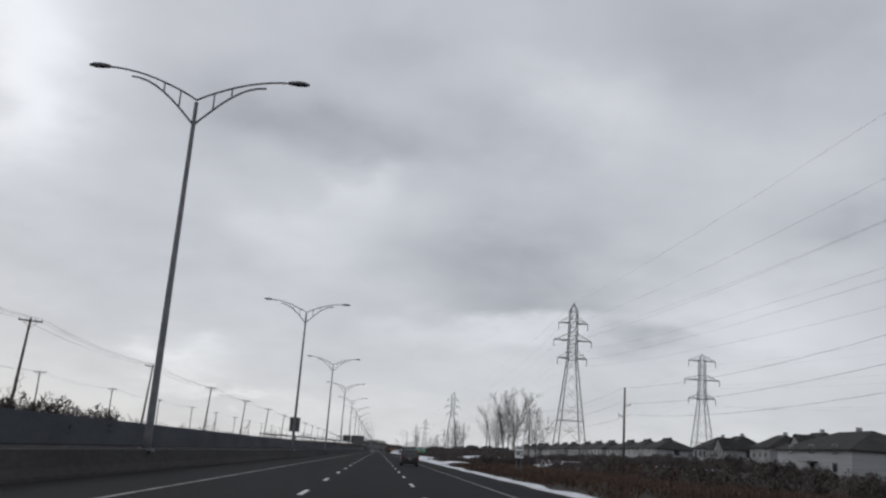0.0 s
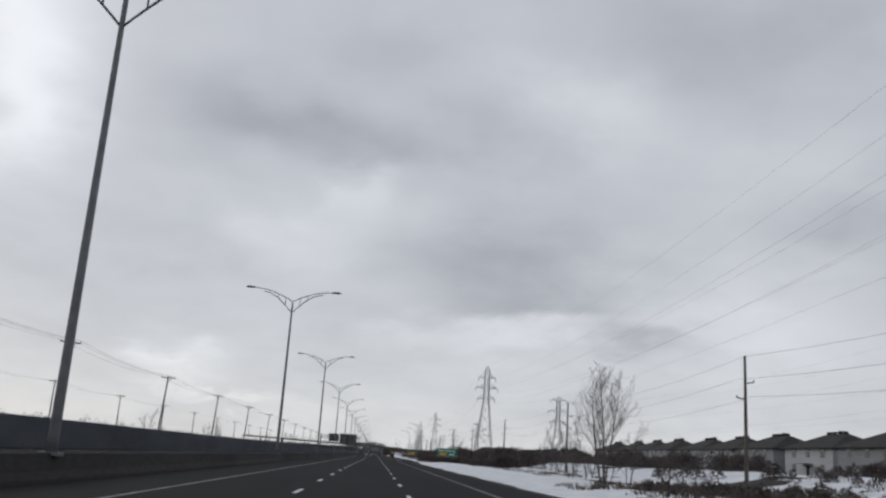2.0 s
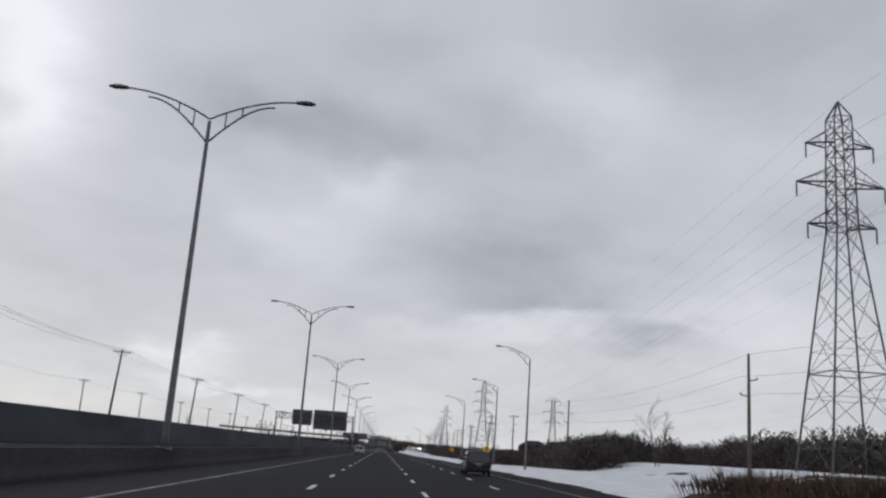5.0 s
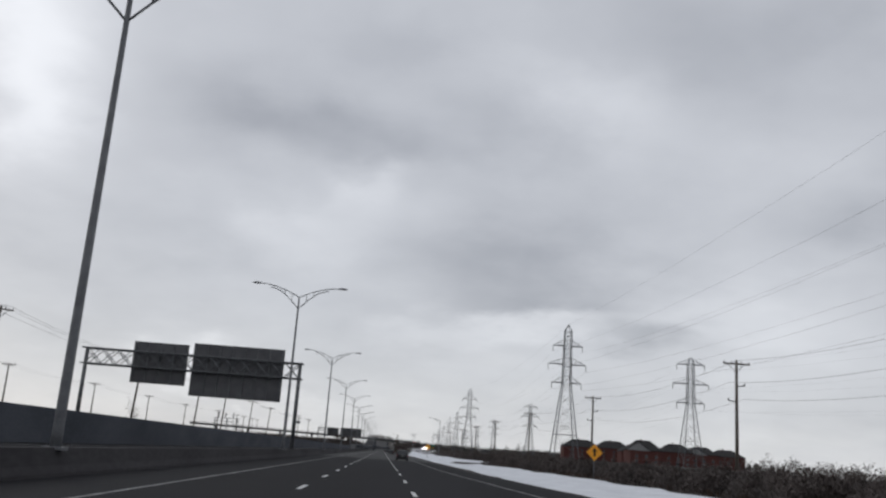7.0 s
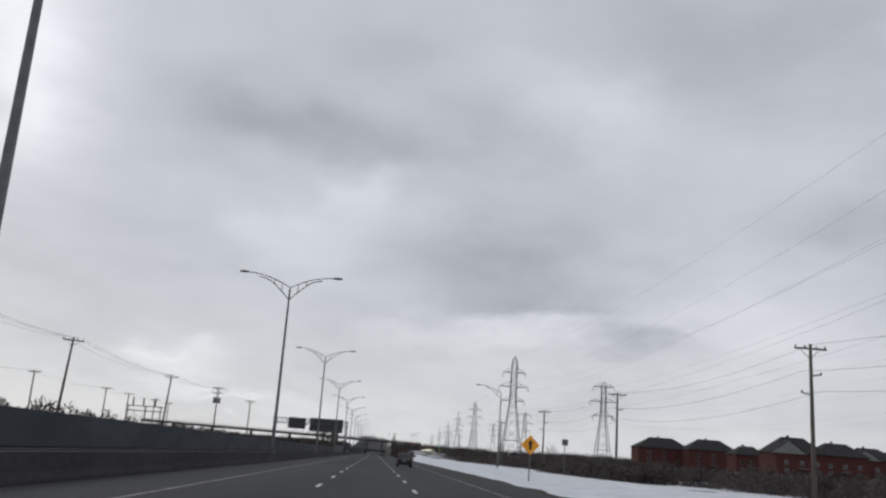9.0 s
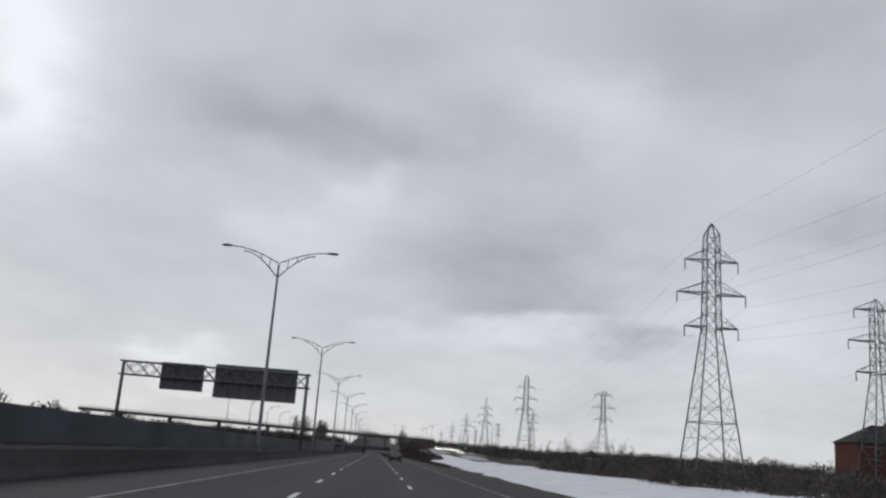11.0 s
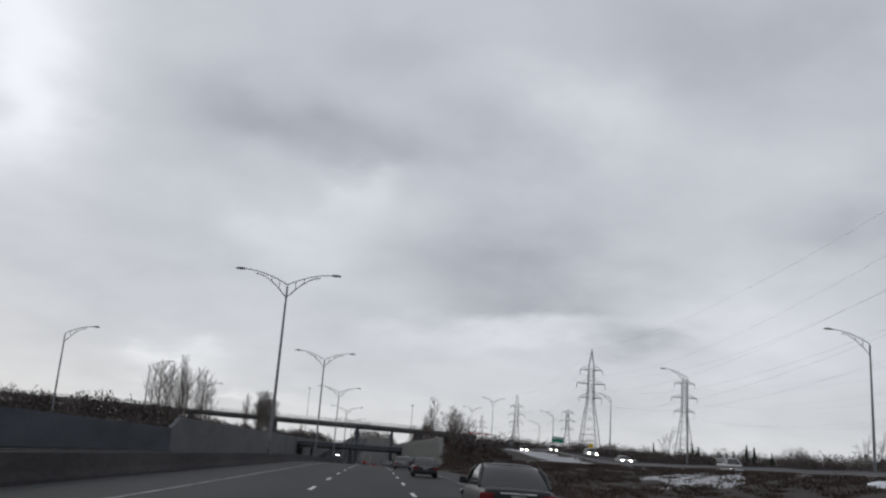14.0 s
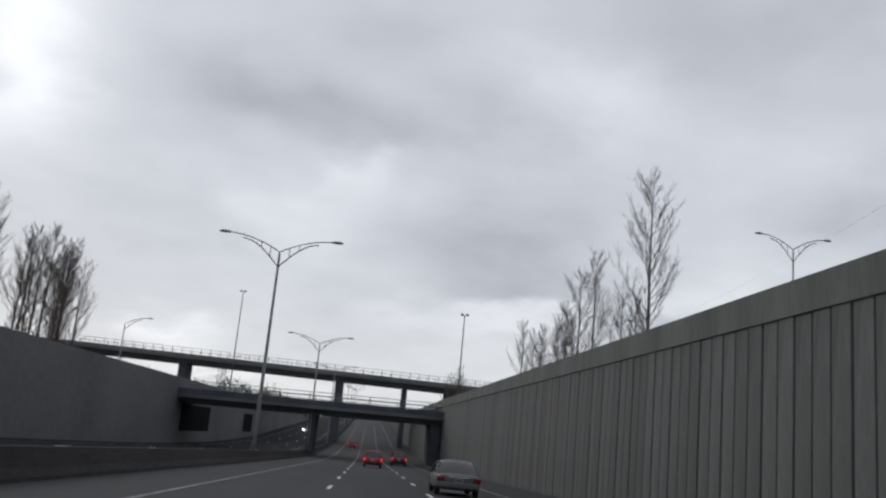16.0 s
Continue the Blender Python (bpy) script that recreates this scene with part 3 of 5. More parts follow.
# the wide right pier, in dark concrete, stands in for a shaded recess
bridge("lower_bridge", "dark concrete road bridge across the underpass with a metal rail", DECK, 12, WALL_L - 4, 13.5, 3.45, 1.5, -0.004,
       ((-8.9, road_z(DECK) - 1, 0.9), (8.5, road_z(DECK) - 1, 1.6)), 1.1, 4.2, CONCRETE_DARK)
bridge("flyover", "long concrete flyover on tall piers with a fence", 1745, 11, -230, 46, 13.45, 1.75, 0.016,
       ((-9.1, road_z(1750), 1.9), (-47, 3, 1.9), (-85, 3, 1.9), (-123, 3, 1.9), (-161, 3, 1.9), (-199, 3, 1.9), (7.0, road_z(1750), 1.2), (19, 5, 4.0)), 1.4, 2.3, CONCRETE)

# openings in the west wall under the lower bridge: flat panels, inner shade painted black
west = bpy.data.objects["wall_west"]
DARK = material("recess_shade_and_lens", (0.004, 0.0045, 0.006), (0.008, 0.0085, 0.011), 0.95, 1, 8, 0, spec=0.05)
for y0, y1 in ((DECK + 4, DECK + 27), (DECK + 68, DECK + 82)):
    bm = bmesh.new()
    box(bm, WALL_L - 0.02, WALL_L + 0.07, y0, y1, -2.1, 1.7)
    part("shade_panel", bm, DARK, west, "black panel painted as the shaded gap under the bridge")


# ---- utility poles and wires ----
def utility_pole(at, height, arms=1, label="weathered wooden utility pole with a crossarm", brackets=0):
    root = thing("utility_pole", label, "utility pole", at, "utility poles")
    bm = bmesh.new()
    tube(bm, [(0, 0, -0.6), (0, 0, height * 0.5), (0, 0, height)], [0.18, 0.15, 0.11], 8)
    part("pole", bm, WOOD_POLE, root, smooth=True)
    for k in range(brackets):
        z, sg = height - 2.4 - 1.4 * k, (-1) ** k
        bm = bmesh.new()
        strut(bm, (0, 0, z), (sg * 0.75, 0, z + 0.12), 0.08)
        part("bracket", bm, GALVANISED, root)
        bm = bmesh.new()
        tube(bm, [(sg * 0.75, 0, z + 0.08), (sg * 0.75, 0, z + 0.2), (sg * 0.75, 0, z + 0.34)], [0.06, 0.08, 0.04], 6)
        part("insulator", bm, HEAD_GREY, root)
    for k in range(arms):
        z = height - 0.35 - 1.1 * k
        bm = bmesh.new()
        box(bm, -1.25, 1.25, -0.06, 0.06, z - 0.07, z + 0.07, 0.01)
        part("crossarm", bm, WOOD_POLE, root)
        for sg in (-1, 1):
            bm = bmesh.new()
            strut(bm, (sg * 0.75, 0.07, z - 0.05), (0, 0.12, z - 0.8), 0.04)
            part("brace", bm, GALVANISED, root)
        for x in (-1.15, -0.45, 0.45, 1.15):
            bm = bmesh.new()
            tube(bm, [(x, 0, z + 0.07), (x, 0, z + 0.14), (x, 0, z + 0.2), (x, 0, z + 0.28)], [0.03, 0.06, 0.05, 0.03], 6)
            part("insulator", bm, HEAD_GREY, root)
    return root


def wire(name, pts, sag, r, label, category="cable"):
    """One hanging cable from support to support."""
    cu = bpy.data.curves.new(name, "CURVE")
    cu.dimensions, cu.bevel_depth, cu.bevel_resolution = "3D", r, 0
    path = []
    for a, b in zip(pts, pts[1:]):
        a, b = Vector(a), Vector(b)
        for i in range(12):
            u = i / 12
            p = a.lerp(b, u)
            p.z -= sag * 4 * u * (1 - u)
            path.append(p)
    path.append(Vector(pts[-1]))
    sp = cu.splines.new("POLY")
    sp.points.add(len(path) - 1)
    for q, p in zip(sp.points, path):
        q.co = (*p, 1)
    cu.materials.append(CABLE)
    ob = new(name, cu)
    return tagged(ob, label, category, "cables overhead")


LEFT_POLES = [(-37.2, 144.7 + 50.9 * k) for k in range(-4, 14)] + [(-37.2, y) for y in (851, 881, 923.5, 964.3, 1016.5, 1063.8, 1117.7)]
up0 = utility_pole((*LEFT_POLES[0], land_l(0)), 11.0)
lp = []
for x, y in LEFT_POLES:
    if y > 1060:
        if y < 1070:
            # the pole with three transformer cans
            up3 = utility_pole((x, y, land_l(y)), 12.3, 2, "weathered wooden utility pole with two crossarms and transformers")
            for k, (ox, oy) in enumerate(((-0.55, -0.1), (0.55, -0.1), (0.0, -0.5))):
                bm = bmesh.new()
                tube(bm, [(ox, oy, 8.5), (ox, oy, 8.6), (ox, oy, 9.7), (ox, oy, 9.8)], [0.24, 0.3, 0.3, 0.2], 10)
                tube(bm, [(ox, oy, 9.8), (ox, oy, 10.1)], [0.06, 0.04], 6)
                part("transformer", bm, HEAD_GREY, up3, "grey transformer can")
        else:
            copy_thing(up0, pose(x, y, land_l(y)) @ Matrix.Scale(1.12, 4))
    elif (x, y) != LEFT_POLES[0]:
        copy_thing(up0, pose(x - 0.5, y, land_l(y), 0, 3, 0))
    lp.append((x, y, land_l(y) + (10.9 if y < 1060 else 12.2)))
for dx_ in (-1.15, 0.45, 1.15):
    wire("power_cable", [(x + dx_, y, z) for x, y, z in lp], 0.7, 0.014, "thin dark power cable between wooden poles")
# a second, farther row
FAR_POLES = [(-70, 235.6 + 50.2 * k) for k in range(-3, 16)] + [(-66, y) for y in (1030, 1076, 1096, 1124, 1142)]
for x, y in FAR_POLES:
    copy_thing(up0, pose(x, y, ground_z(x, y)))
for dx_ in (-1.0, 1.0):
    wire("power_cable", [(x + dx_, y, ground_z(x, y) + 10.9) for x, y in FAR_POLES], 0.8, 0.012, "thin dark power cable between wooden poles")


# switchyard frame far off beyond the wall
def switchyard(at):
    root = thing("switchyard_frame", "dark steel switchyard portal frame with upright insulators", "switchyard", at)
    for x in (-7, 0.5, 7):
        bm = bmesh.new()
        for ox in (-0.35, 0.35):
            tube(bm, [(ox + x, 0, -0.5), (x + ox * 0.6, 0, 12.6)], 0.14, 6)
        for k in range(8):
            strut(bm, (x - 0.34, 0, 1.5 * k + 0.4), (x + 0.34, 0, 1.5 * k + 1.7), 0.08)
        part("post", bm, LATTICE, root)
    for z in (10.6, 12.6):
        bm = bmesh.new()
        box(bm, -8, 8, -0.2, 0.2, z - 0.18, z + 0.18, 0.02)
        part("beam", bm, LATTICE, root)
    for x in (-5.0, -0.6, 4.4):
        bm = bmesh.new()
        tube(bm, [(x, 0, 12.7 + 0.28 * i) for i in range(13)], [0.22 if i % 2 else 0.42 for i in range(13)], 8)
        part("insulator", bm, CABLE, root, "dark ribbed upright insulator")


switchyard((-101, 1250, ground_z(-101, 1250)))

RIGHT_POLES = [(32, y) for y in (-40, 40, 115.8, 189.5, 264.5, 336.8, 410, 483.8, 554.5, 631.4, 697, 748, 803.6, 862, 920.5, 974.2, 1026.4, 1085)]
up1 = utility_pole((*RIGHT_POLES[0], ground_z(*RIGHT_POLES[0])), 11.6, 0, "weathered wooden utility pole with side brackets", 2)
rp = []
for x, y in RIGHT_POLES:
    if y == 697:
        up2 = utility_pole((x, y, ground_z(x, y)), 11.6, 1, "weathered wooden utility pole with a crossarm and side brackets", 2)
    elif y != -40:
        copy_thing(up1 if y < 690 else up2, pose(x, y, ground_z(x, y)))
    rp.append((x, y, ground_z(x, y) + 11.5))
for dx_, dz_ in ((0.0, 0.06), (-0.75, -2.0), (0.75, -3.4)):
    wire("power_cable", [(x + dx_, y, z + dz_) for x, y, z in rp], 1.1, 0.012, "thin dark power cable between wooden poles")


def line_wires(line, r):
    for k in range(3):
        for sg in (-1, 1):
            pts = []
            for x, y, H in line:
                z, w = FORMS[form_at(line, y)][k]
                pts.append((x + sg * w * H, y, ground_z(x, y) + z * H - 1.85))
            wire("high_voltage_cable", pts, 6.0, r, "thin dark high-voltage cable hanging between pylons")


line_wires(LINE_A, 0.011)
line_wires(LINE_B, 0.007)
wire("ground_cable", [(x, y, ground_z(x, y) + h - 0.2) for x, y, h in LINE_A], 4.0, 0.012, "thin dark ground cable along the pylon tops")


# ---- sign gantries over the oncoming carriageway ----
SIGN_BACK = material("sign_back_aluminium", (0.085, 0.085, 0.09), (0.135, 0.135, 0.14), 0.6, 0.8, 14, 0.03, metal=0.3)


def gantry(y, signs, x_left=-36, x_right=-10.4, ztop=11.8):
    root = thing("sign_gantry", "grey steel truss gantry carrying two large sign panels seen from behind", "sign gantry", (0, y, 0), "sign gantries")
    for x in (x_left, x_right):
        bm = bmesh.new()
        zb = -0.3 if x > WALL_L else land_l(y) - 0.3
        tube(bm, [(x, 0, zb), (x, 0, ztop)], [0.26, 0.22], 10)
        part("post", bm, LATTICE, root, smooth=True)
    chords = [(-0.7, ztop - 0.15), (0.7, ztop - 0.15), (-0.7, ztop - 2.0), (0.7, ztop - 2.0)]
    for cy, cz in chords:
        bm = bmesh.new()
        tube(bm, [(x_left - 0.4, cy, cz), (x_right + 0.4, cy, cz)], 0.10, 6)
        part("chord", bm, LATTICE, root)
    bm = bmesh.new()
    n = 14
    for i in range(n):
        a, b = x_left + (x_right - x_left) * i / n, x_left + (x_right - x_left) * (i + 1) / n
        for cy in (-0.7, 0.7):
            strut(bm, (a, cy, ztop - 0.15), (b, cy, ztop - 2.0), 0.08)
            strut(bm, (b, cy, ztop - 0.15), (a, cy, ztop - 2.0), 0.08)
        strut(bm, (a, -0.7, ztop - 0.15), (a, 0.7, ztop - 0.15), 0.08)
        strut(bm, (a, -0.7, ztop - 2.0), (b, 0.7, ztop - 2.0), 0.08)
    part("bracing", bm, LATTICE, root)
    for x0, x1, z0, z1 in signs:
        bm = bmesh.new()
        box(bm, x0, x1, 0.95, 1.06, z0, z1, 0.02)
        pn = part("sign_panel", bm, SIGN_BACK, root, "dull grey back of a large sign panel")
        k = int((x1 - x0) / 1.4)
        for i in range(k + 1):
            bm = bmesh.new()
            xx = x0 + 0.25 + (x1 - x0 - 0.5) * i / k
            box(bm, xx - 0.05, xx + 0.05, 0.8, 0.948, z0 + 0.1, z1 - 0.1)
            part("stiffener", bm, GALVANISED, pn)
    return root


gantry(778, ((-23.6, -12.5, 6.1, 12.5), (-30.8, -24.2, 7.2, 12.2)), ztop=11.0)
gantry(1172, ((-23.5, -11.9, 7.0, 11.7), (-31, -25, 7.6, 11.4)), ztop=11.2)


# ---- signs beside the road ----
GREEN = material("green_sign_sheeting", (0.005, 0.16, 0.10), (0.01, 0.2, 0.13), 0.5, 1, 9, 0)
WHITE = material("white_sign_sheeting", (0.7, 0.7, 0.7), (0.82, 0.82, 0.82), 0.5, 1, 9, 0)
ORANGE = material("orange_sign_sheeting", (0.85, 0.33, 0.02), (0.95, 0.42, 0.04), 0.5, 1, 9, 0)
YELLOW = material("yellow_sign_sheeting", (0.8, 0.5, 0.03), (0.9, 0.58, 0.05), 0.5, 1, 9, 0)
BLACK = material("black_print", (0.01, 0.01, 0.01), (0.02, 0.02, 0.02), 0.5, 1, 9, 0)


def sign_posts(root, xs, z):
    for x in xs:
        bm = bmesh.new()
        box(bm, x - 0.05, x + 0.05, 0.05, 0.15, -0.5, z, 0.008)
        part("post", bm, GALVANISED, root)


def green_sign(at, w=6.6, h=2.5, z0=2.3, big=True):
    root = thing("direction_sign", "large green direction sign with white print on two posts", "road sign", at)
    sign_posts(root, (-w * 0.3, w * 0.3), z0 + h * 0.9)
    bm = bmesh.new()
    box(bm, -w / 2, w / 2, -0.03, 0.045, z0, z0 + h, 0.02)
    pn = part("sign_panel", bm, GREEN, root)
    bars = [(-w * .42 + w * .84 * i / 13, -w * .42 + w * .84 * (i + 0.66) / 13, z0 + h * .62, z0 + h * (.82 if i in (0, 6) else .77), WHITE) for i in range(13) if i != 5]
    if big:
        bars += [(w * (.12 + .085 * i), w * (.12 + .085 * i + .06), z0 + h * .2, z0 + h * .42, WHITE) for i in range(3)]
        bars += [(-w * .36, -w * .02, z0 + h * .2, z0 + h * .42, ORANGE)]
    for x0, x1, za, zb, m in bars:
        bm = bmesh.new()
        box(bm, x0, x1, -0.038, -0.031, za, zb)
        part("print_bar", bm, m, pn)
    for za in (z0 + 0.05, z0 + h - 0.1):
        bm = bmesh.new()
        box(bm, -w / 2 + 0.05, w / 2 - 0.05, -0.037, -0.031, za, za + 0.05)
        part("border", bm, WHITE, pn)
    return root


g = green_sign((21.7, 457, ground_z(21.7, 457)), 6.15, 2.35, 1.75)
g.rotation_euler[1] = radians(0.8)
green_sign((53, 1597, ground_z(53, 1597)), 3.6, 1.7, 8.15 - ground_z(53, 1597), False)
bm = bmesh.new()
box(bm, -0.5, 0.5, -0.03, 0.03, 2.0, 3.2, 0.02)
back = thing("road_sign", "plain grey back of a road sign on a post", "road sign", (25.9, 1509, ground_z(25.9, 1509)))
part("sign_panel", bm, GALVANISED, back)
sign_posts(back, (0,), 3.1)


def diamond_sign(at, mat, size, z, label, mark=True):
    root = thing("warning_sign", label, "road sign", at)
    sign_posts(root, (0,), z)
    bm = bmesh.new()
    box(bm, -size / 2, size / 2, -0.02, 0.03, -size / 2, size / 2, 0.015)
    bmesh.ops.rotate(bm, verts=bm.verts, cent=(0, 0, 0), matrix=Matrix.Rotation(radians(45), 3, "Y"))
    bmesh.ops.translate(bm, verts=bm.verts, vec=(0, 0, z))
    pn = part("sign_panel", bm, mat, root)
    if mark:
        bm = bmesh.new()
        box(bm, -0.09 * size, 0.09 * size, -0.03, -0.021, z - 0.32 * size, z + 0.1 * size)
        part("symbol", bm, BLACK, pn)
        bm = bmesh.new()
        loft(bm, [[(-0.22 * size, yy, z + 0.08 * size), (0.22 * size, yy, z + 0.08 * size), (0, yy, z + 0.38 * size)] for yy in (-0.03, -0.021)])
        part("symbol", bm, BLACK, pn)
    return root


diamond_sign((14.1, 938.2, ground_z(14.1, 938.2)), ORANGE, 1.25, 3.4, "orange diamond warning sign with a black arrow on a post")
diamond_sign((19, 640, ground_z(19, 640)), YELLOW, 1.1, 2.8, "yellow diamond warning sign with a black arrow on a post")
diamond_sign((50, 1544, ground_z(50, 1544)), YELLOW, 1.0, 2.2, "yellow diamond warning sign with a black arrow on a post")

diamond_sign((22, 760, ground_z(22, 760)), ORANGE, 1.2, 2.6, "orange diamond warning sign with a black arrow on a post")


def yield_sign(at):
    root = thing("yield_sign", "red and white triangular yield sign on a post", "road sign", at)
    sign_posts(root, (0,), 3.0)
    for name, mat, r, yy in (("sign_panel", RED_SHEET, 0.45, 0.0), ("sign_centre", WHITE, 0.2, -0.012)):
        bm = bmesh.new()
        loft(bm, [[(r * math.sin(a), y_, 2.75 - r * math.cos(a)) for a in (0, 2.0944, 4.1888)] for y_ in (yy - 0.01, yy + 0.03)])
        bmesh.ops.recalc_face_normals(bm, faces=bm.faces)
        part(name, bm, mat, root)


RED_SHEET = material("red_sign_sheeting", (0.42, 0.012, 0.015), (0.5, 0.02, 0.022), 0.5, 1, 9, 0)
yield_sign((13.6, 1317, ground_z(13.6, 1317)))
back = thing("road_sign", "small grey back of a road sign on a post", "road sign", (25, 974, ground_z(25, 974)))
bm = bmesh.new()
box(bm, -0.4, 0.4, -0.03, 0.03, 4.0, 4.8, 0.02)
part("sign_panel", bm, SIGN_BACK, back)
sign_posts(back, (0,), 4.7)

root = thing("speed_limit_sign", "white speed limit sign with black figures on a post", "road sign", (15.4, 97.7, ground_z(15.4, 97.7)))
sign_posts(root, (-0.25, 0.25), 3.3)
bm = bmesh.new()
box(bm, -0.46, 0.46, -0.03, 0.04, 1.9, 3.2, 0.02)
pn = part("sign_panel", bm, WHITE, root)
bm = bmesh.new()
box(bm, -0.34, 0.34, -0.037, -0.031, 2.93, 3.05)
part("print_bar", bm, BLACK, pn)
fc = bpy.data.curves.new("figures", "FONT")
fc.body, fc.size, fc.align_x, fc.extrude, fc.offset = "90", 0.82, "CENTER", 0.003, 0.012
fo = new("figures", fc)
fc.materials.append(BLACK)
fo.parent = pn
fo.matrix_basis = pose(0, -0.035, 2.12, 90, 0, 0)

# sign panels fixed to lamp poles, seen from behind
def pole_sign(k, z, diamond):
    y = LAMP0 + 60 * k
    root = thing("pole_sign", "grey back of a sign fixed to a lamp pole", "road sign", (-9.1, y + 0.2, 0))
    bm = bmesh.new()
    box(bm, -0.55, 0.55, 0.02, 0.07, -0.75, 0.75, 0.02) if not diamond else box(bm, -0.6, 0.6, 0.02, 0.07, -0.6, 0.6, 0.02)
    if diamond:
        bmesh.ops.rotate(bm, verts=bm.verts, cent=(0, 0, 0), matrix=Matrix.Rotation(radians(45), 3, "Y"))
    bmesh.ops.translate(bm, verts=bm.verts, vec=(0, 0, z))
    pn = part("sign_panel", bm, SIGN_BACK, root)
    for dz_ in (-0.35, 0.35):
        bm = bmesh.new()
        box(bm, -0.3, 0.3, -0.08, 0.018, z + dz_ - 0.04, z + dz_ + 0.04)
        part("bracket", bm, GALVANISED, pn)


pole_sign(1, 3.45, False)
pole_sign(7, 4.0, True)

# lamps of the ramps and side roads: one arm
single = street_lamp((18.9, 595, ground_z(18.9, 595)), 13.6, 1)
single.scale = (1, 1, 1.08)
for x, y, z, turn in ((20, 637, 0, 0), (19, 690, 0, 0), (22.5, 1020, 0, 0), (48.7, 1423, 1.5, 0), (52, 1485, 3, 0), (55, 1546, 3.8, 0), (60, 1640, 4, 0), (70, 1720, 4, 0)):
    c = copy_thing(single, pose(0, 0, 0))
    c.matrix_basis = pose(x, y, ground_z(x, y)) @ Matrix.Diagonal((1, 1, 1 + 0.13 * (1430 < y < 1500), 1))
for y in (1322, 1370, 1420, 1468, 1517, 1573, 1690):
    copy_thing(single, pose(-46, y, 0.3, 0, 0, 180))
# low twin lamps and floodlight masts behind the right wall
for x, y in ((34.0, 1602), (34.0, 1660), (34.2, 1718)):
    c = copy_thing(lamp, pose(0, 0, 0))
    c.matrix_basis = pose(x, y, ground_z(x, y)) @ Matrix.Diagonal((0.72, 0.72, 0.965, 1))


def mast(at, height):
    root = thing("floodlight_mast", "slender grey mast with two small floodlights", "mast", at)
    bm = bmesh.new()
    tube(bm, [(0, 0, -0.3), (0, 0, height)], [0.15, 0.08], 8)
    part("pole", bm, GALVANISED, root, smooth=True)
    for sg in (-1, 1):
        bm = bmesh.new()
        box(bm, sg * 0.4 - 0.22, sg * 0.4 + 0.22, -0.2, 0.2, height - 0.1, height + 0.22, 0.04)
        part("floodlight", bm, HEAD_GREY, root)


mast((-29.6, 1712, land_l(1712)), 22.5)
mast((12.4, 1668, ground_z(12.4, 1668)), 15.0)


GLASS = material("car_glass", (0.012, 0.014, 0.016), (0.02, 0.022, 0.025), 0.06, 1, 4, 0, spec=0.7)
RUBBER = material("tyre_rubber", (0.012, 0.012, 0.012), (0.025, 0.025, 0.025), 0.9, 4, 8, 0.1)
CHROME = material("bright_metal", (0.5, 0.5, 0.5), (0.65, 0.65, 0.65), 0.25, 2, 5, 0, metal=0.9)
PLASTIC = material("black_plastic", (0.015, 0.015, 0.016), (0.03, 0.03, 0.031), 0.7, 3, 8, 0.05)
TAIL = lit("red_tail_light", (0.75, 0.02, 0.03), 0.9)
TAIL_OFF = material("dull_tail_light", (0.10, 0.006, 0.008), (0.16, 0.01, 0.012), 0.25, 2, 5, 0)
BEAM = lit("headlight", (1.0, 0.95, 0.85), 40.0)


# traffic signals at the head of the ramp: level housings with a red lamp lit at each end
def traffic_signal(at):
    root = thing("traffic_signal", "grey mast arm with three level traffic signals showing red", "traffic signal", at)
    bm = bmesh.new()
    tube(bm, [(4.5, 0, -0.4), (4.5, 0, 5.6)], [0.14, 0.10], 8)
    part("pole", bm, GALVANISED, root, smooth=True)
    bm = bmesh.new()
    tube(bm, [(4.5, 0, 5.2), (2.0, 0, 5.75), (-5.0, 0, 5.9)], [0.09, 0.08, 0.05], 8)
    part("arm", bm, GALVANISED, root, smooth=True)
    for x in (-4.4, -1.4, 1.6):
        bm = bmesh.new()
        box(bm, x - 0.75, x + 0.75, -0.14, 0.1, 5.3, 5.75, 0.04)
        head = part("signal_head", bm, PLASTIC, root, "black level signal housing")
        for dx_, mat in ((-0.54, TAIL), (-0.18, DARK), (0.18, DARK), (0.54, TAIL)):
            bm = bmesh.new()
            tube(bm, [(x + dx_, -0.19, 5.52), (x + dx_, -0.13, 5.52)], 0.15, 12)
            part("lens", bm, mat, head, "lit red lens" if mat is TAIL else "")


traffic_signal((36, 1640, ground_z(36, 1640)))

# guard rail between the side road and the bank
rail = thing("guardrail", "dark weathered steel guardrail on wooden posts", "guardrail", (0, 0, 0))
bm = bmesh.new()
box(bm, -0.1, 0.1, -0.1, 0.1, -0.4, 0.68, 0.01)
gpost = part("post", bm, WOOD_POLE, rail)
bm = bmesh.new()
loft(bm, [[(x, y_, z) for x, z in ((-0.16, 0.36), (-0.10, 0.36), (-0.06, 0.46), (-0.12, 0.53), (-0.06, 0.60), (-0.10, 0.70), (-0.16, 0.70), (-0.11, 0.60), (-0.17, 0.53), (-0.11, 0.46))] for y_ in (-0.02, 4.02)])
gbeam = part("beam", bm, HEAD_GREY, rail)
for k in range(52):
    gy = 1352 + 4.0 * k
    gz = ground_z(38.2, gy) + 0.1
    p, b = (gpost, gbeam) if k == 0 else (new("post", gpost.data), new("beam", gbeam.data))
    for o in (p, b):
        o.parent = rail
        o.location = (38.2, gy, gz)
    b.rotation_euler[0] = math.atan2(ground_z(38.2, gy + 4) + 0.1 - gz, 4.0)

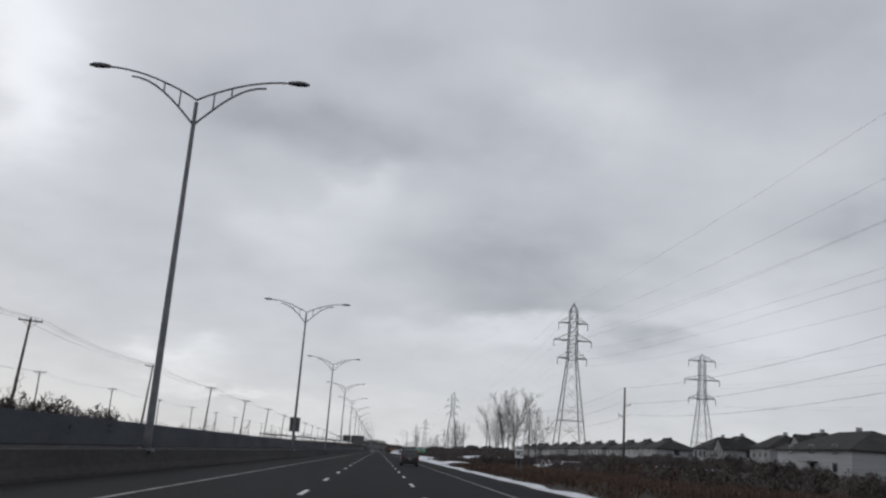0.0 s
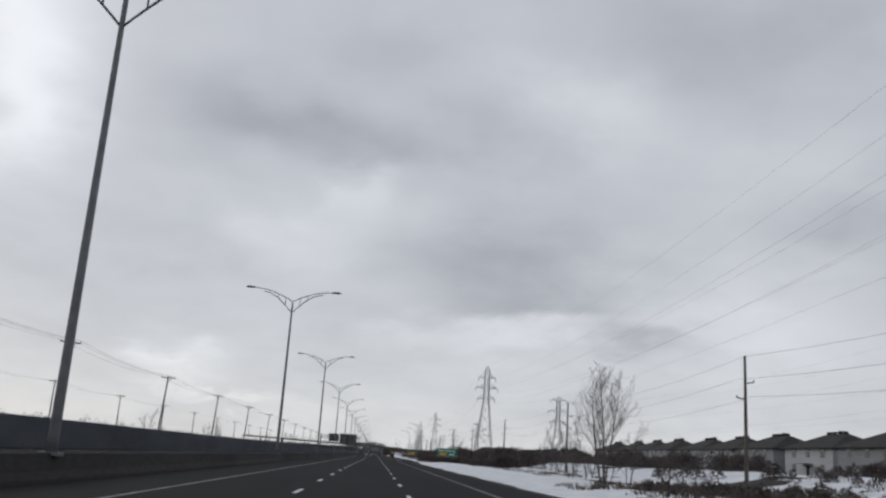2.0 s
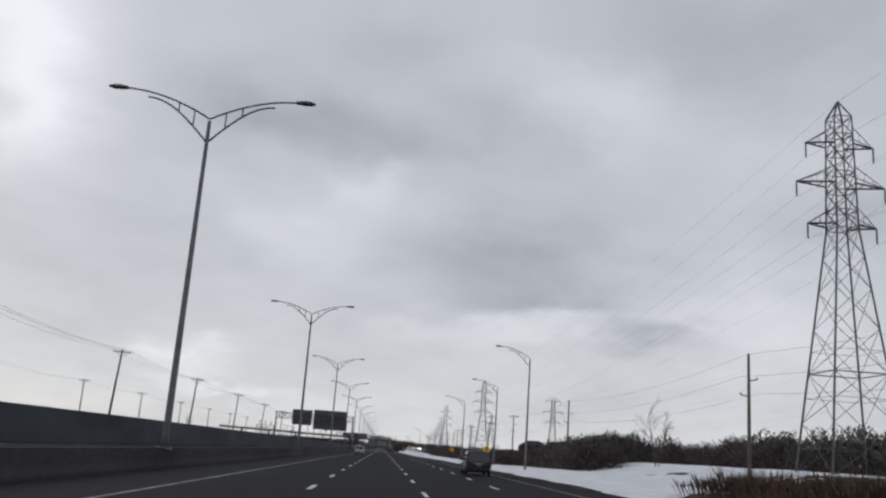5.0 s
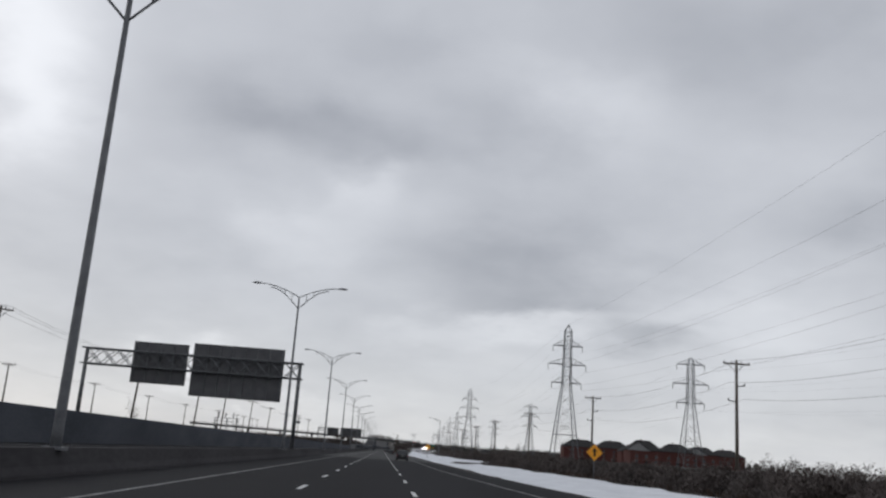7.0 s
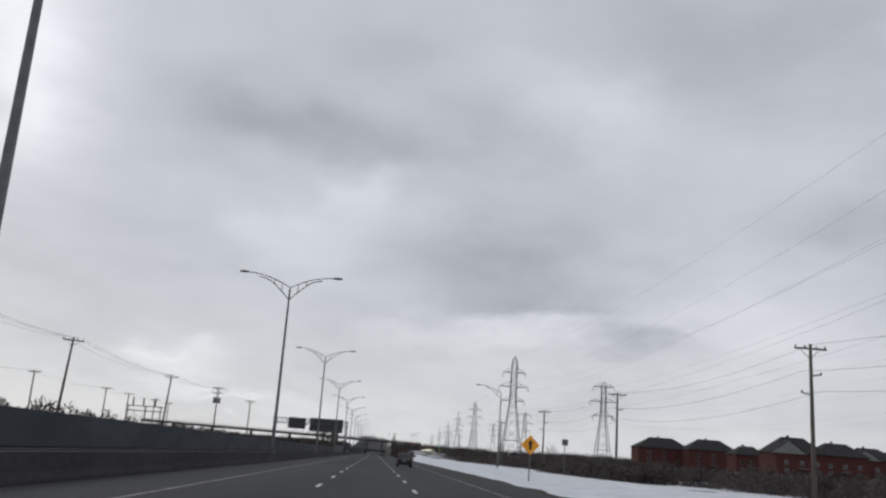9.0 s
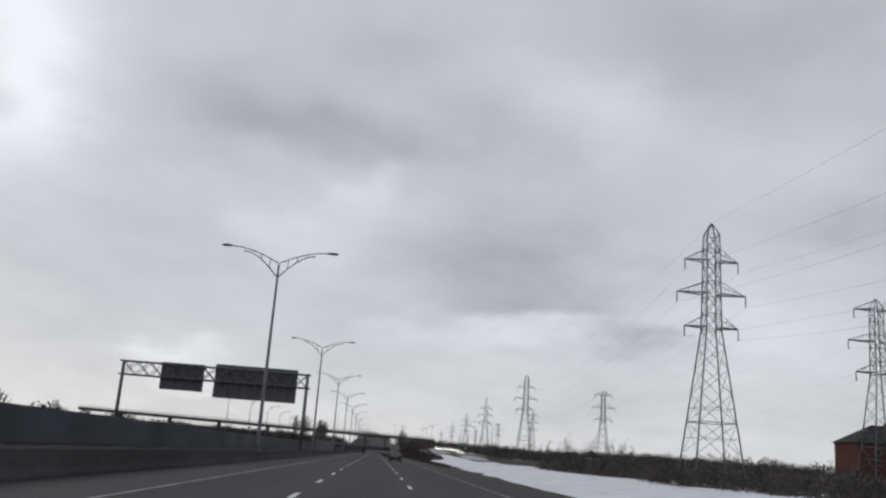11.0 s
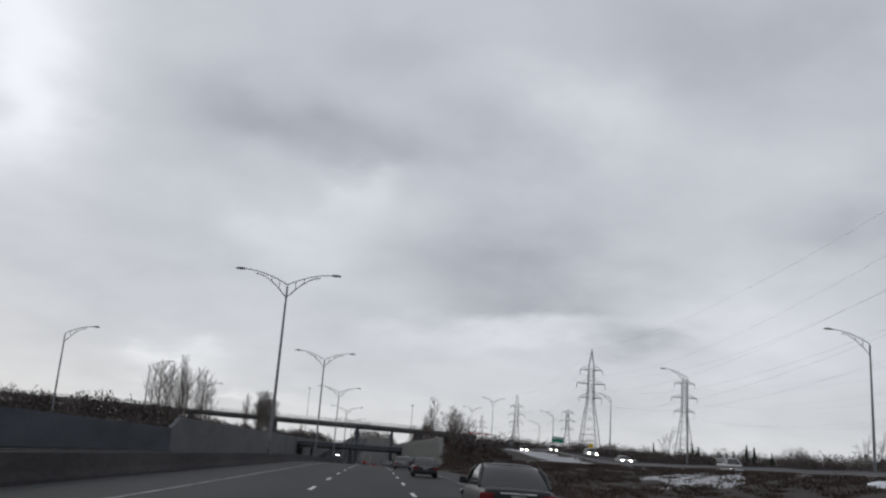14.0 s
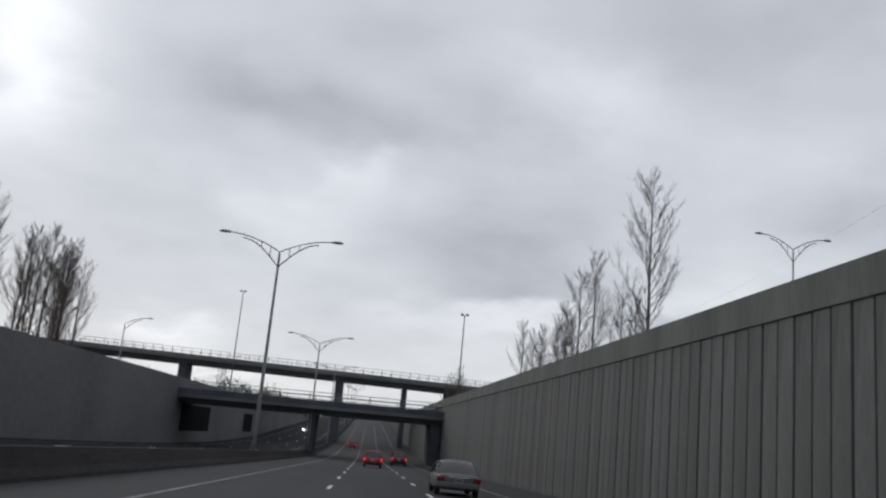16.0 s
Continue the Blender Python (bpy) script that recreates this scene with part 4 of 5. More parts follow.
# dark screen standing on the median barrier
screen = thing("glare_screen", "dark blue-grey panel screen on the concrete barrier", "screen", (0, 0, 0))
SCREEN = material("dark_screen", (0.028, 0.034, 0.05), (0.045, 0.052, 0.07), 0.8, 0.4, 8, 0.05)
bm = bmesh.new()
box(bm, -0.04, 0.04, -1.46, 1.46, 0.72, 1.62, 0.015)
sheet = part("panel", bm, SCREEN, screen)
bm = bmesh.new()
box(bm, -0.06, 0.06, -0.06, 0.06, 0.6, 1.66, 0.01)
spost = part("post", bm, CABLE, screen)
for k in range(10):
    sy = 1508 + 3.0 * k
    p, b = (spost, sheet) if k == 0 else (new("post", spost.data), new("panel", sheet.data))
    for o, yy in ((p, sy - 1.5), (b, sy)):
        o.parent = screen
        o.location = (-9.1, yy, road_z(yy))
    b.rotation_euler[0] = math.atan2(road_z(sy + 1.5) - road_z(sy - 1.5), 3.0)


# ---- winter trees ----
def tree_mesh(seed, height, spread, stems, dense):
    """Trunk and limbs as tapered tubes, then fine twigs; returns two bmeshes."""
    rnd = random.Random(seed)
    wood, twig = bmesh.new(), bmesh.new()

    def grow(p, d, length, r, depth):
        pts, rad = [p.copy()], [r]
        q, dd = p.copy(), d.copy()
        n = 4 if depth < 2 else 3
        for i in range(n):
            dd = (dd + Vector((rnd.uniform(-1, 1), rnd.uniform(-1, 1), rnd.uniform(-0.2, 0.6))) * (0.06 if depth == 0 else 0.12)).normalized()
            q = q + dd * (length / n)
            pts.append(q.copy())
            rad.append(r * (1 - 0.72 * (i + 1) / n))
        if depth >= 3:
            tube(twig, pts, [max(0.007, x) for x in rad], 3, False)
        else:
            tube(wood, pts, rad, 6 if depth == 0 else 4, False)
        if depth >= 4:
            return
        kids = (int(14 * dense), int(8 * dense), int(6 * dense), 4)[depth]
        for k in range(kids):
            u = (0.22 if depth == 0 else 0.15) + 0.8 * (k + rnd.random()) / kids
            i = min(n - 1, int(u * n))
            base = pts[i].lerp(pts[i + 1], u * n - i)
            axis = (pts[i + 1] - pts[i]).normalized()
            side = axis.orthogonal().normalized()
            side.rotate(Matrix.Rotation(rnd.uniform(0, 6.283), 3, axis))
            nd = (axis * (1.0 - 0.3 * spread) + side * (0.3 + 0.5 * spread) * rnd.uniform(0.7, 1.2) + Vector((0, 0, 0.45 - 0.35 * spread))).normalized()
            ll = length * rnd.uniform(0.30, 0.50) * (1.15 - 0.55 * u if depth == 0 else 1)
            grow(base, nd, ll, max(0.007, rad[i] * 0.36), depth + 1)

    for s in range(stems):
        a = 6.283 * s / stems + rnd.random()
        lean = 0.0 if stems == 1 else 0.16 * spread + 0.08
        d = Vector((math.cos(a) * lean, math.sin(a) * lean, 1)).normalized()
        h = height * (1 if s == 0 else rnd.uniform(0.7, 0.95))
        grow(Vector((math.cos(a) * 0.35 * (stems > 1), math.sin(a) * 0.35 * (stems > 1), -0.3)), d, h, 0.010 * h + 0.02, 0)
    return wood, twig


def tree(name, label, seed, height, spread, stems, dense):
    root = thing(name, label, "tree", (0, 0, 0), "bare winter trees")
    wood, twig = tree_mesh(seed, height, spread, stems, dense)
    part("trunk", wood, BARK, root, smooth=True)
    part("crown", twig, BARK, root, "fine bare twigs")
    return root


def plant(protos, places):
    for i, (x, y, s, turn) in enumerate(places):
        src = protos[i % len(protos)]
        m = pose(x, y, ground_z(x, y) - 0.1, 0, 0, turn) @ Matrix.Scale(s, 4)
        if not src.get("set"):
            src.matrix_basis = m
            src["set"] = 1
        else:
            c = copy_thing(src, pose(0, 0, 0))
            c.matrix_basis = m


WIDE = [tree("tree", "bare spreading tree with several stems and fine twigs", s, 15.0, 0.6, 3, 0.9) for s in (3, 11)]
SMALL = [tree("small_tree", "small bare tree with fine twigs beside the road", s, 9.0, 0.8, 2, 0.75) for s in (5, 8)]


def leader_tree(name, label, seed, height, angle, width, branches):
    """One straight stem with side limbs rising at an angle, each with twigs."""
    rnd = random.Random(seed)
    root = thing(name, label, "tree", (0, 0, 0), "bare winter trees")
    wood, twig = bmesh.new(), bmesh.new()
    stem = [Vector((0.012 * height * noise.noise(Vector((u * 2.3, seed, 0))), 0.012 * height * noise.noise(Vector((u * 2.3, seed, 9))), u * height - 0.3 * (u == 0))) for u in [k / 8 for k in range(9)]]
    stem[0] = Vector((0, 0, -0.4))
    tube(wood, stem, [0.0095 * height * (1 - u / 8) ** 0.85 + 0.012 for u in range(9)], 7, False)

    def shoot(bm, p, d, L, r, lift):
        pts = [p, p + d * L * 0.5, p + (d + Vector((0, 0, lift))).normalized() * L]
        tube(bm, pts, [r, r * 0.6, max(0.006, r * 0.25)], 3, False)
        return pts

    for k in range(branches):
        u = 0.14 + 0.84 * (k + rnd.random()) / branches
        i = min(7, int(u * 8))
        p = stem[i].lerp(stem[i + 1], u * 8 - i)
        L = height * width * (0.18 + (1 - u) ** 0.55 * min(1, u * 2.6)) * rnd.uniform(0.55, 1.25)
        a, tilt = rnd.uniform(0, 6.283), math.radians(angle + rnd.uniform(-12, 12))
        d = Vector((math.sin(tilt) * math.cos(a), math.sin(tilt) * math.sin(a), math.cos(tilt)))
        limb = shoot(twig, p, d, L, 0.0028 * height * (1.1 - 0.7 * u), 0.25)
        for j in range(9):
            q = 0.2 + 0.8 * (j + rnd.random()) / 9
            s = limb[0].lerp(limb[1], q * 2) if q < 0.5 else limb[1].lerp(limb[2], q * 2 - 1)
            dd = (d + Vector((rnd.uniform(-1, 1), rnd.uniform(-1, 1), rnd.uniform(-0.3, 0.9))) * 0.75).normalized()
            tw = shoot(twig, s, dd, L * rnd.uniform(0.2, 0.42), 0.013, 0.3)
            for m in range(3):
                de = (dd + Vector((rnd.uniform(-1, 1), rnd.uniform(-1, 1), rnd.uniform(-0.3, 0.9))) * 0.8).normalized()
                shoot(twig, tw[0].lerp(tw[2], rnd.uniform(0.25, 0.95)), de, L * rnd.uniform(0.1, 0.24), 0.010, 0.2)
    part("trunk", wood, BARK, root, smooth=True)
    part("crown", twig, BARK, root, "bare limbs and fine twigs")
    return root


POPLAR = [leader_tree("poplar", "slender bare poplar with fine upright twigs", s, 14.0, 38, 0.27, 46) for s in (21, 22, 23)]
LARCH = [leader_tree("larch", "bare conical larch with level branches above the wall", 31, 9.0, 76, 0.24, 54)]
plant(LARCH, [(14.9, 1541.6, 0.86, 40)])
plant(WIDE, [(28.4, 196, 1.0, 0), (32, 205, 0.95, 80), (26.6, 205, 0.8, 140), (35, 196, 0.72, 200), (25.4, 287, 0.74, 250)])
plant(SMALL, [(27, 300, 0.8, 90), (21, 262, 0.5, 30), (22, 272, 0.45, 70), (20.5, 281, 0.5, 200), (23, 258, 0.4, 20), (21, 296, 0.5, 0), (26, 312, 0.7, 110), (30, 520, 0.8, 0), (38, 600, 0.9, 60),
              *((24.8 + 0.3 * (k % 2), 289 + 4.9 * k, 0.26 + 0.03 * (k * 5 % 3), 50 * k) for k in range(11)), (33, 318, 0.4, 60), (36, 346, 0.35, 150), (34, 368, 0.45, 20), (123, 1492, 1.1, 30), (138, 1550, 1.3, 100), (64, 1385, 0.8, 0), (78, 1410, 1.1, 50), (84, 1432, 1.0, 110), (95, 1440, 1.2, 20), (70, 1460, 0.8, 0), (115, 1480, 1.2, 200), (60, 1520, 0.7, 30), (130, 1500, 1.3, 70)])
rnd = random.Random(4)
plant(POPLAR, [(-36 - rnd.uniform(0, 8), 1502 + 2.6 * k + rnd.uniform(-2, 2), rnd.uniform(0.66, 0.92), rnd.uniform(0, 360)) for k in range(17)])
plant(POPLAR, [(-31.5 - rnd.uniform(0, 6), 1584 + 2.2 * k + rnd.uniform(-2, 2), rnd.uniform(0.62, 0.85) + 0.009 * k, rnd.uniform(0, 360)) for k in range(24)])
plant(POPLAR, [(14.4 + rnd.uniform(0, 1), y, s, rnd.uniform(0, 360)) for y, s in ((1498, .36), (1500.5, .3), (1503, .42), (1506, .4), (1509, .46), (1510.5, .34), (1512, .5), (1514, .36), (1521, .57), (1523, .3), (1582.5, .92), (1585, .45), (1587.5, .5), (1596, .76), (1599, .7), (1602, .5), (1604, .56), (1603, .45), (1605, .5), (1608, .42), (1612, .5), (1616, .45), (1619, .52), (1627, .66), (1690, .6), (1697, .55), (1704, .6))])
plant(POPLAR, [(x, 1705 + rnd.uniform(0, 25), rnd.uniform(0.4, 0.62), rnd.uniform(0, 360)) for x in (-60, -56, -50, -33, -31, 14, 18, 21, 23, 26, 30, 33)])
plant(POPLAR, [(12.9 + rnd.uniform(0, 5), 1497 + 2.4 * k, rnd.uniform(0.3, 0.42), rnd.uniform(0, 360)) for k in range(7)])
plant(SMALL, [(-40 - rnd.uniform(0, 40), y, rnd.uniform(0.5, 0.9), rnd.uniform(0, 360)) for y in (70, 76, 92, 100, 150, 290, 318, 470, 545, 560, 640, 830, 850, 1160)])


def conifer(at, height):
    """A small dark evergreen: a stem and whorls of drooping sprays."""
    rnd = random.Random(int(at[1]))
    root = thing("conifer", "small dark green evergreen tree beyond the side road", "tree", at, "evergreens")
    bm = bmesh.new()
    tube(bm, [(0, 0, -0.3), (0, 0, height)], [0.09, 0.02], 6)
    part("trunk", bm, BARK, root)
    bm = bmesh.new()
    for k in range(260):
        u = rnd.random() ** 0.8
        a, r = rnd.uniform(0, 6.283), height * 0.24 * (1 - u) * rnd.uniform(0.6, 1.1) + 0.06
        z = height * (0.06 + 0.94 * u)
        c, s_ = math.cos(a), math.sin(a)
        w = 0.14 + 0.12 * r
        bm.faces.new([bm.verts.new(p) for p in ((c * 0.1 * r, s_ * 0.1 * r, z + 0.1), (c * r * 0.7 - s_ * w, s_ * r * 0.7 + c * w, z - 0.12 * r), (c * r, s_ * r, z - 0.22 * r), (c * r * 0.7 + s_ * w, s_ * r * 0.7 - c * w, z - 0.05 * r))])
    part("crown", bm, NEEDLES, root, "dark green needles")


NEEDLES = material("dark_needles", (0.010, 0.018, 0.012), (0.026, 0.04, 0.026), 0.95, 1, 9, 0)
for x, y, h in ((80, 1560, 4.9), (80, 1556, 4.2), (80, 1534, 3.4), (80, 1527, 4.8), (80, 1523, 4.4), (80, 1592, 5.6), (82, 1519, 3.6), (84, 1548, 3.2)):
    conifer((x, y, ground_z(x, y)), h)
for p in LARCH + WIDE + SMALL + POPLAR:
    del p["set"]


# ---- brush: thickets of bare stems ----
def thicket(name, label, areas, seed, mat=BRUSH, form="round"):
    """areas: x range, y range, height, clumps per 100 square metres. Each clump is a fan of thin blades."""
    rng = np.random.default_rng(seed)
    V, Fc = [], []
    count = 0
    for x0, x1, y0, y1, h, density in areas:
        n = int((x1 - x0) * (y1 - y0) / 100 * density)
        for _ in range(n):
            cx, cy = rng.uniform(x0, x1), rng.uniform(y0, y1)
            swell = 0.55 + 0.9 * (0.5 + 0.5 * noise.noise(Vector((cx * 0.09, cy * 0.06, seed))))
            hh = h * swell * rng.uniform(0.75, 1.15)
            z = ground_z(cx, cy) - 0.05
            if form == "round":
                # twigs all through a low dome, pointing out of it
                k = 210
                a, q = rng.uniform(0, 6.283, k), rng.uniform(0, 1, k) ** 0.6
                hgt = rng.uniform(0, 1, k)
                R = hh * 0.75 * np.sqrt(1 - 0.85 * hgt ** 2)
                mx, my, mz = cx + np.cos(a) * R * q, cy + np.sin(a) * R * q, z + hgt * hh * (1 - 0.35 * q ** 2)
                L = hh ** 0.6 * rng.uniform(0.07, 0.2, k)
                ex, ey, ez = np.cos(a) * q * 0.8 + rng.normal(0, 0.35, k), np.sin(a) * q * 0.8 + rng.normal(0, 0.35, k), 0.55 + rng.normal(0, 0.3, k)
                wv = rng.uniform(0.006, 0.014, k) * (0.7 + 0.3 * hh)
                c = rng.uniform(0, 6.283, k)
                ox, oy = np.cos(c) * wv, np.sin(c) * wv
                blk = np.stack([np.stack(v, -1) for v in ((mx - ex * L - ox, my - ey * L - oy, np.maximum(z, mz - ez * L)), (mx - ex * L + ox, my - ey * L + oy, np.maximum(z, mz - ez * L)), (mx + ex * L, my + ey * L, mz + ez * L),
                                                          (mx + ey * L * 0.9, my - ex * L * 0.9, mz + L * 0.7), (mx - oy * 1.5, my + ox * 1.5, mz))], 1)
                V.append(blk.reshape(-1, 3))
                idx = count + 5 * np.arange(k)[:, None]
                Fc.append(np.concatenate([idx + np.array([[0, 1, 2]]), idx + np.array([[1, 4, 3]])]))
                count += 5 * k
                continue
            k = 30
            a = rng.uniform(0, 6.283, k)
            lean = rng.uniform(0.05, 1.1, k)
            L = hh * (1 - 0.3 * lean) * rng.uniform(0.6, 1.0, k)
            b = rng.uniform(0, 0.9 * hh + 0.35, k)
            bx, by = cx + np.cos(a) * b, cy + np.sin(a) * b
            tx, ty, tz = bx + np.cos(a) * lean * L * 0.6, by + np.sin(a) * lean * L * 0.6, z + L
            wv = rng.uniform(0.008, 0.02, k) * (0.7 + 0.3 * hh)
            c = rng.uniform(0, 6.283, k)
            ox, oy = np.cos(c) * wv, np.sin(c) * wv
            mx, my, mz = bx + (tx - bx) * 0.55 + rng.normal(0, 0.1, k), by + (ty - by) * 0.55 + rng.normal(0, 0.1, k), z + L * 0.5
            zz = np.full(k, z)
            blk = np.stack([np.stack(q, -1) for q in ((bx - ox, by - oy, zz), (bx + ox, by + oy, zz), (mx + ox * 2.2, my + oy * 2.2, mz), (mx - ox * 2.2, my - oy * 2.2, mz), (tx, ty, tz),
                                                      (mx + np.cos(a + 1) * L * 0.3, my + np.sin(a + 1) * L * 0.3, mz + L * 0.38), (mx + np.cos(a - 1.2) * L * 0.26, my + np.sin(a - 1.2) * L * 0.26, mz + L * 0.3))], 1)
            V.append(blk.reshape(-1, 3))
            idx = count + 7 * np.arange(k)[:, None]
            Fc.append(np.concatenate([idx + np.array([[0, 1, 2]]), idx + np.array([[0, 2, 3]]), idx + np.array([[3, 2, 4]]), idx + np.array([[3, 2, 5]]), idx + np.array([[2, 3, 6]])]))
            count += 7 * k
    V, Fc = np.concatenate(V), np.concatenate(Fc)
    me = bpy.data.meshes.new(name)
    me.vertices.add(len(V))
    me.vertices.foreach_set("co", V.astype(np.float32).ravel())
    me.loops.add(Fc.size)
    me.loops.foreach_set("vertex_index", Fc.astype(np.int32).ravel())
    me.polygons.add(len(Fc))
    me.polygons.foreach_set("loop_start", np.arange(0, Fc.size, 3, dtype=np.int32))
    me.polygons.foreach_set("loop_total", np.full(len(Fc), 3, dtype=np.int32))
    me.update()
    me.validate()
    me.materials.append(mat)
    return tagged(new(name, me), label, "brush", kind="stuff")


BROWN = material("dead_weeds", (0.062, 0.041, 0.032), (0.145, 0.098, 0.072), 0.95, 0.4, 12, 0)
thicket("weeds", "low reddish-brown dead weeds along the roadside", (
    (13, 40, 8, 165, 0.9, 26), (15, 34, 205, 262, 0.8, 22), (24, 34, 300, 384, 0.5, 10), (15, 27, 455, 482, 0.9, 40), (17, 24, 482, 520, 1.5, 60), (20, 50, 484, 534, 2.3, 46),
    (21, 28, 640, 830, 0.7, 14), (12.6, 17, 1488, 1640, 0.7, 40)), 1, BROWN, "upright")
BANK = material("bank_weeds", (0.045, 0.034, 0.03), (0.11, 0.082, 0.066), 0.95, 0.4, 12, 0)
thicket("bank_weeds", "low dark brown dead weeds on the bank", ((9.8, 27, 1335, 1486, 0.3, 90), (9.8, 14.6, 1185, 1300, 0.25, 70), (9.8, 19, 1300, 1335, 0.28, 70), (9.9, 14, 1470, 1490, 0.55, 220), (14, 24, 1478, 1497, 0.5, 130)), 7, BANK, "upright")
thicket("thicket", "dark thicket of bare bushes beside the road", (
    (30, 48, 10, 175, 1.9, 8), (34, 44, 190, 300, 1.4, 6), (15, 34, 205, 255, 1.1, 14), (25, 36, 384, 430, 3.9, 40), (36, 46, 384, 440, 2.6, 14), (41.5, 45, 288, 452, 2.4, 44), (16, 25, 455, 478, 1.1, 30), (20, 44, 486, 530, 1.3, 14),
    (28.5, 36, 612, 668, 4.4, 36), (37, 47, 622, 676, 4.8, 26), (50, 54, 520, 640, 4.5, 60), (28, 40, 690, 900, 2.1, 9), (27, 36, 955, 1010, 2.3, 30), (34, 46, 850, 960, 2.2, 18), (36, 50, 1010, 1100, 2.6, 18), (50, 60, 850, 1090, 1.9, 14),
    (34, 46, 1100, 1240, 2.4, 10), (20.5, 31, 650, 850, 1.8, 22), (54, 58, 96, 290, 2.2, 40), (60, 90, 1100, 1420, 3.6, 5), (52, 60, 1380, 1660, 1.1, 10), (12.2, 19, 1489, 1512, 1.3, 60), (12, 16.5, 1484, 1491, 0.5, 60), (22, 35, 186, 216, 1.9, 36), (-36, -30, 1582, 1642, 1.8, 26), (19, 23, 1490, 1530, 0.9, 30), (12.6, 24, 1512, 1560, 1.5, 18), (26, 34, 1545, 1640, 2.2, 10), (56, 76, 1500, 1660, 2.4, 9), (12.5, 17, 1596, 1650, 2.2, 30)), 2)
thicket("thicket_west", "dark brush along the top of the far wall", (
    (-33, -28.4, -30, 420, 1.1, 18), (-36, -29, 60, 105, 2.6, 16), (-40, -29, 420, 920, 1.3, 6), (-42, -29, 920, 1180, 2.4, 9), (-38, -29, 1180, 1470, 1.1, 10), (-36, -28.6, 1470, 1640, 1.2, 16), (-50, -36, 1500, 1650, 2.2, 8), (-44, -29, 1330, 1465, 1.9, 24), (-112, -42, 1480, 1640, 4.2, 7)), 3)
thicket("wall_brush", "ragged dark brush growing along the top of the low wall", ((-31.5, -29.8, -30, 1330, 1.3, 62),), 9, BRUSH, "upright")
thicket("far_woods", "dark belt of distant bare woods along the horizon", (
    (120, 200, 300, 980, 6.0, 2.2), (120, 200, 1310, 1900, 6.5, 2.2), (-260, -120, 100, 1900, 6.0, 1.0), (20, 110, 1680, 1960, 7.0, 4.0), (-140, -30, 1760, 1960, 7.0, 3.0), (-140, 150, 2440, 2520, 10.0, 1.6)), 4)


# ---- houses beyond the fields ----
SIDING = varied(material("pale_siding", (0.29, 0.298, 0.31), (0.43, 0.436, 0.445), 0.8, 0.5, 20, 0.05, stretch=(0.2, 0.2, 6)), 0.7, 1.25)
RED_BRICK = material("red_brick_facing", (0.065, 0.025, 0.022), (0.115, 0.042, 0.035), 0.9, 0.8, 18, 0.1, stretch=(1, 1, 3))
SHINGLE = material("dark_roof_shingle", (0.022, 0.021, 0.022), (0.05, 0.048, 0.047), 0.95, 0.8, 12, 0.1)
PANE = material("window_glass", (0.02, 0.024, 0.03), (0.04, 0.045, 0.055), 0.08, 1, 4, 0, spec=0.6)
TRIM = material("white_trim", (0.19, 0.19, 0.19), (0.28, 0.28, 0.275), 0.6, 1, 8, 0)


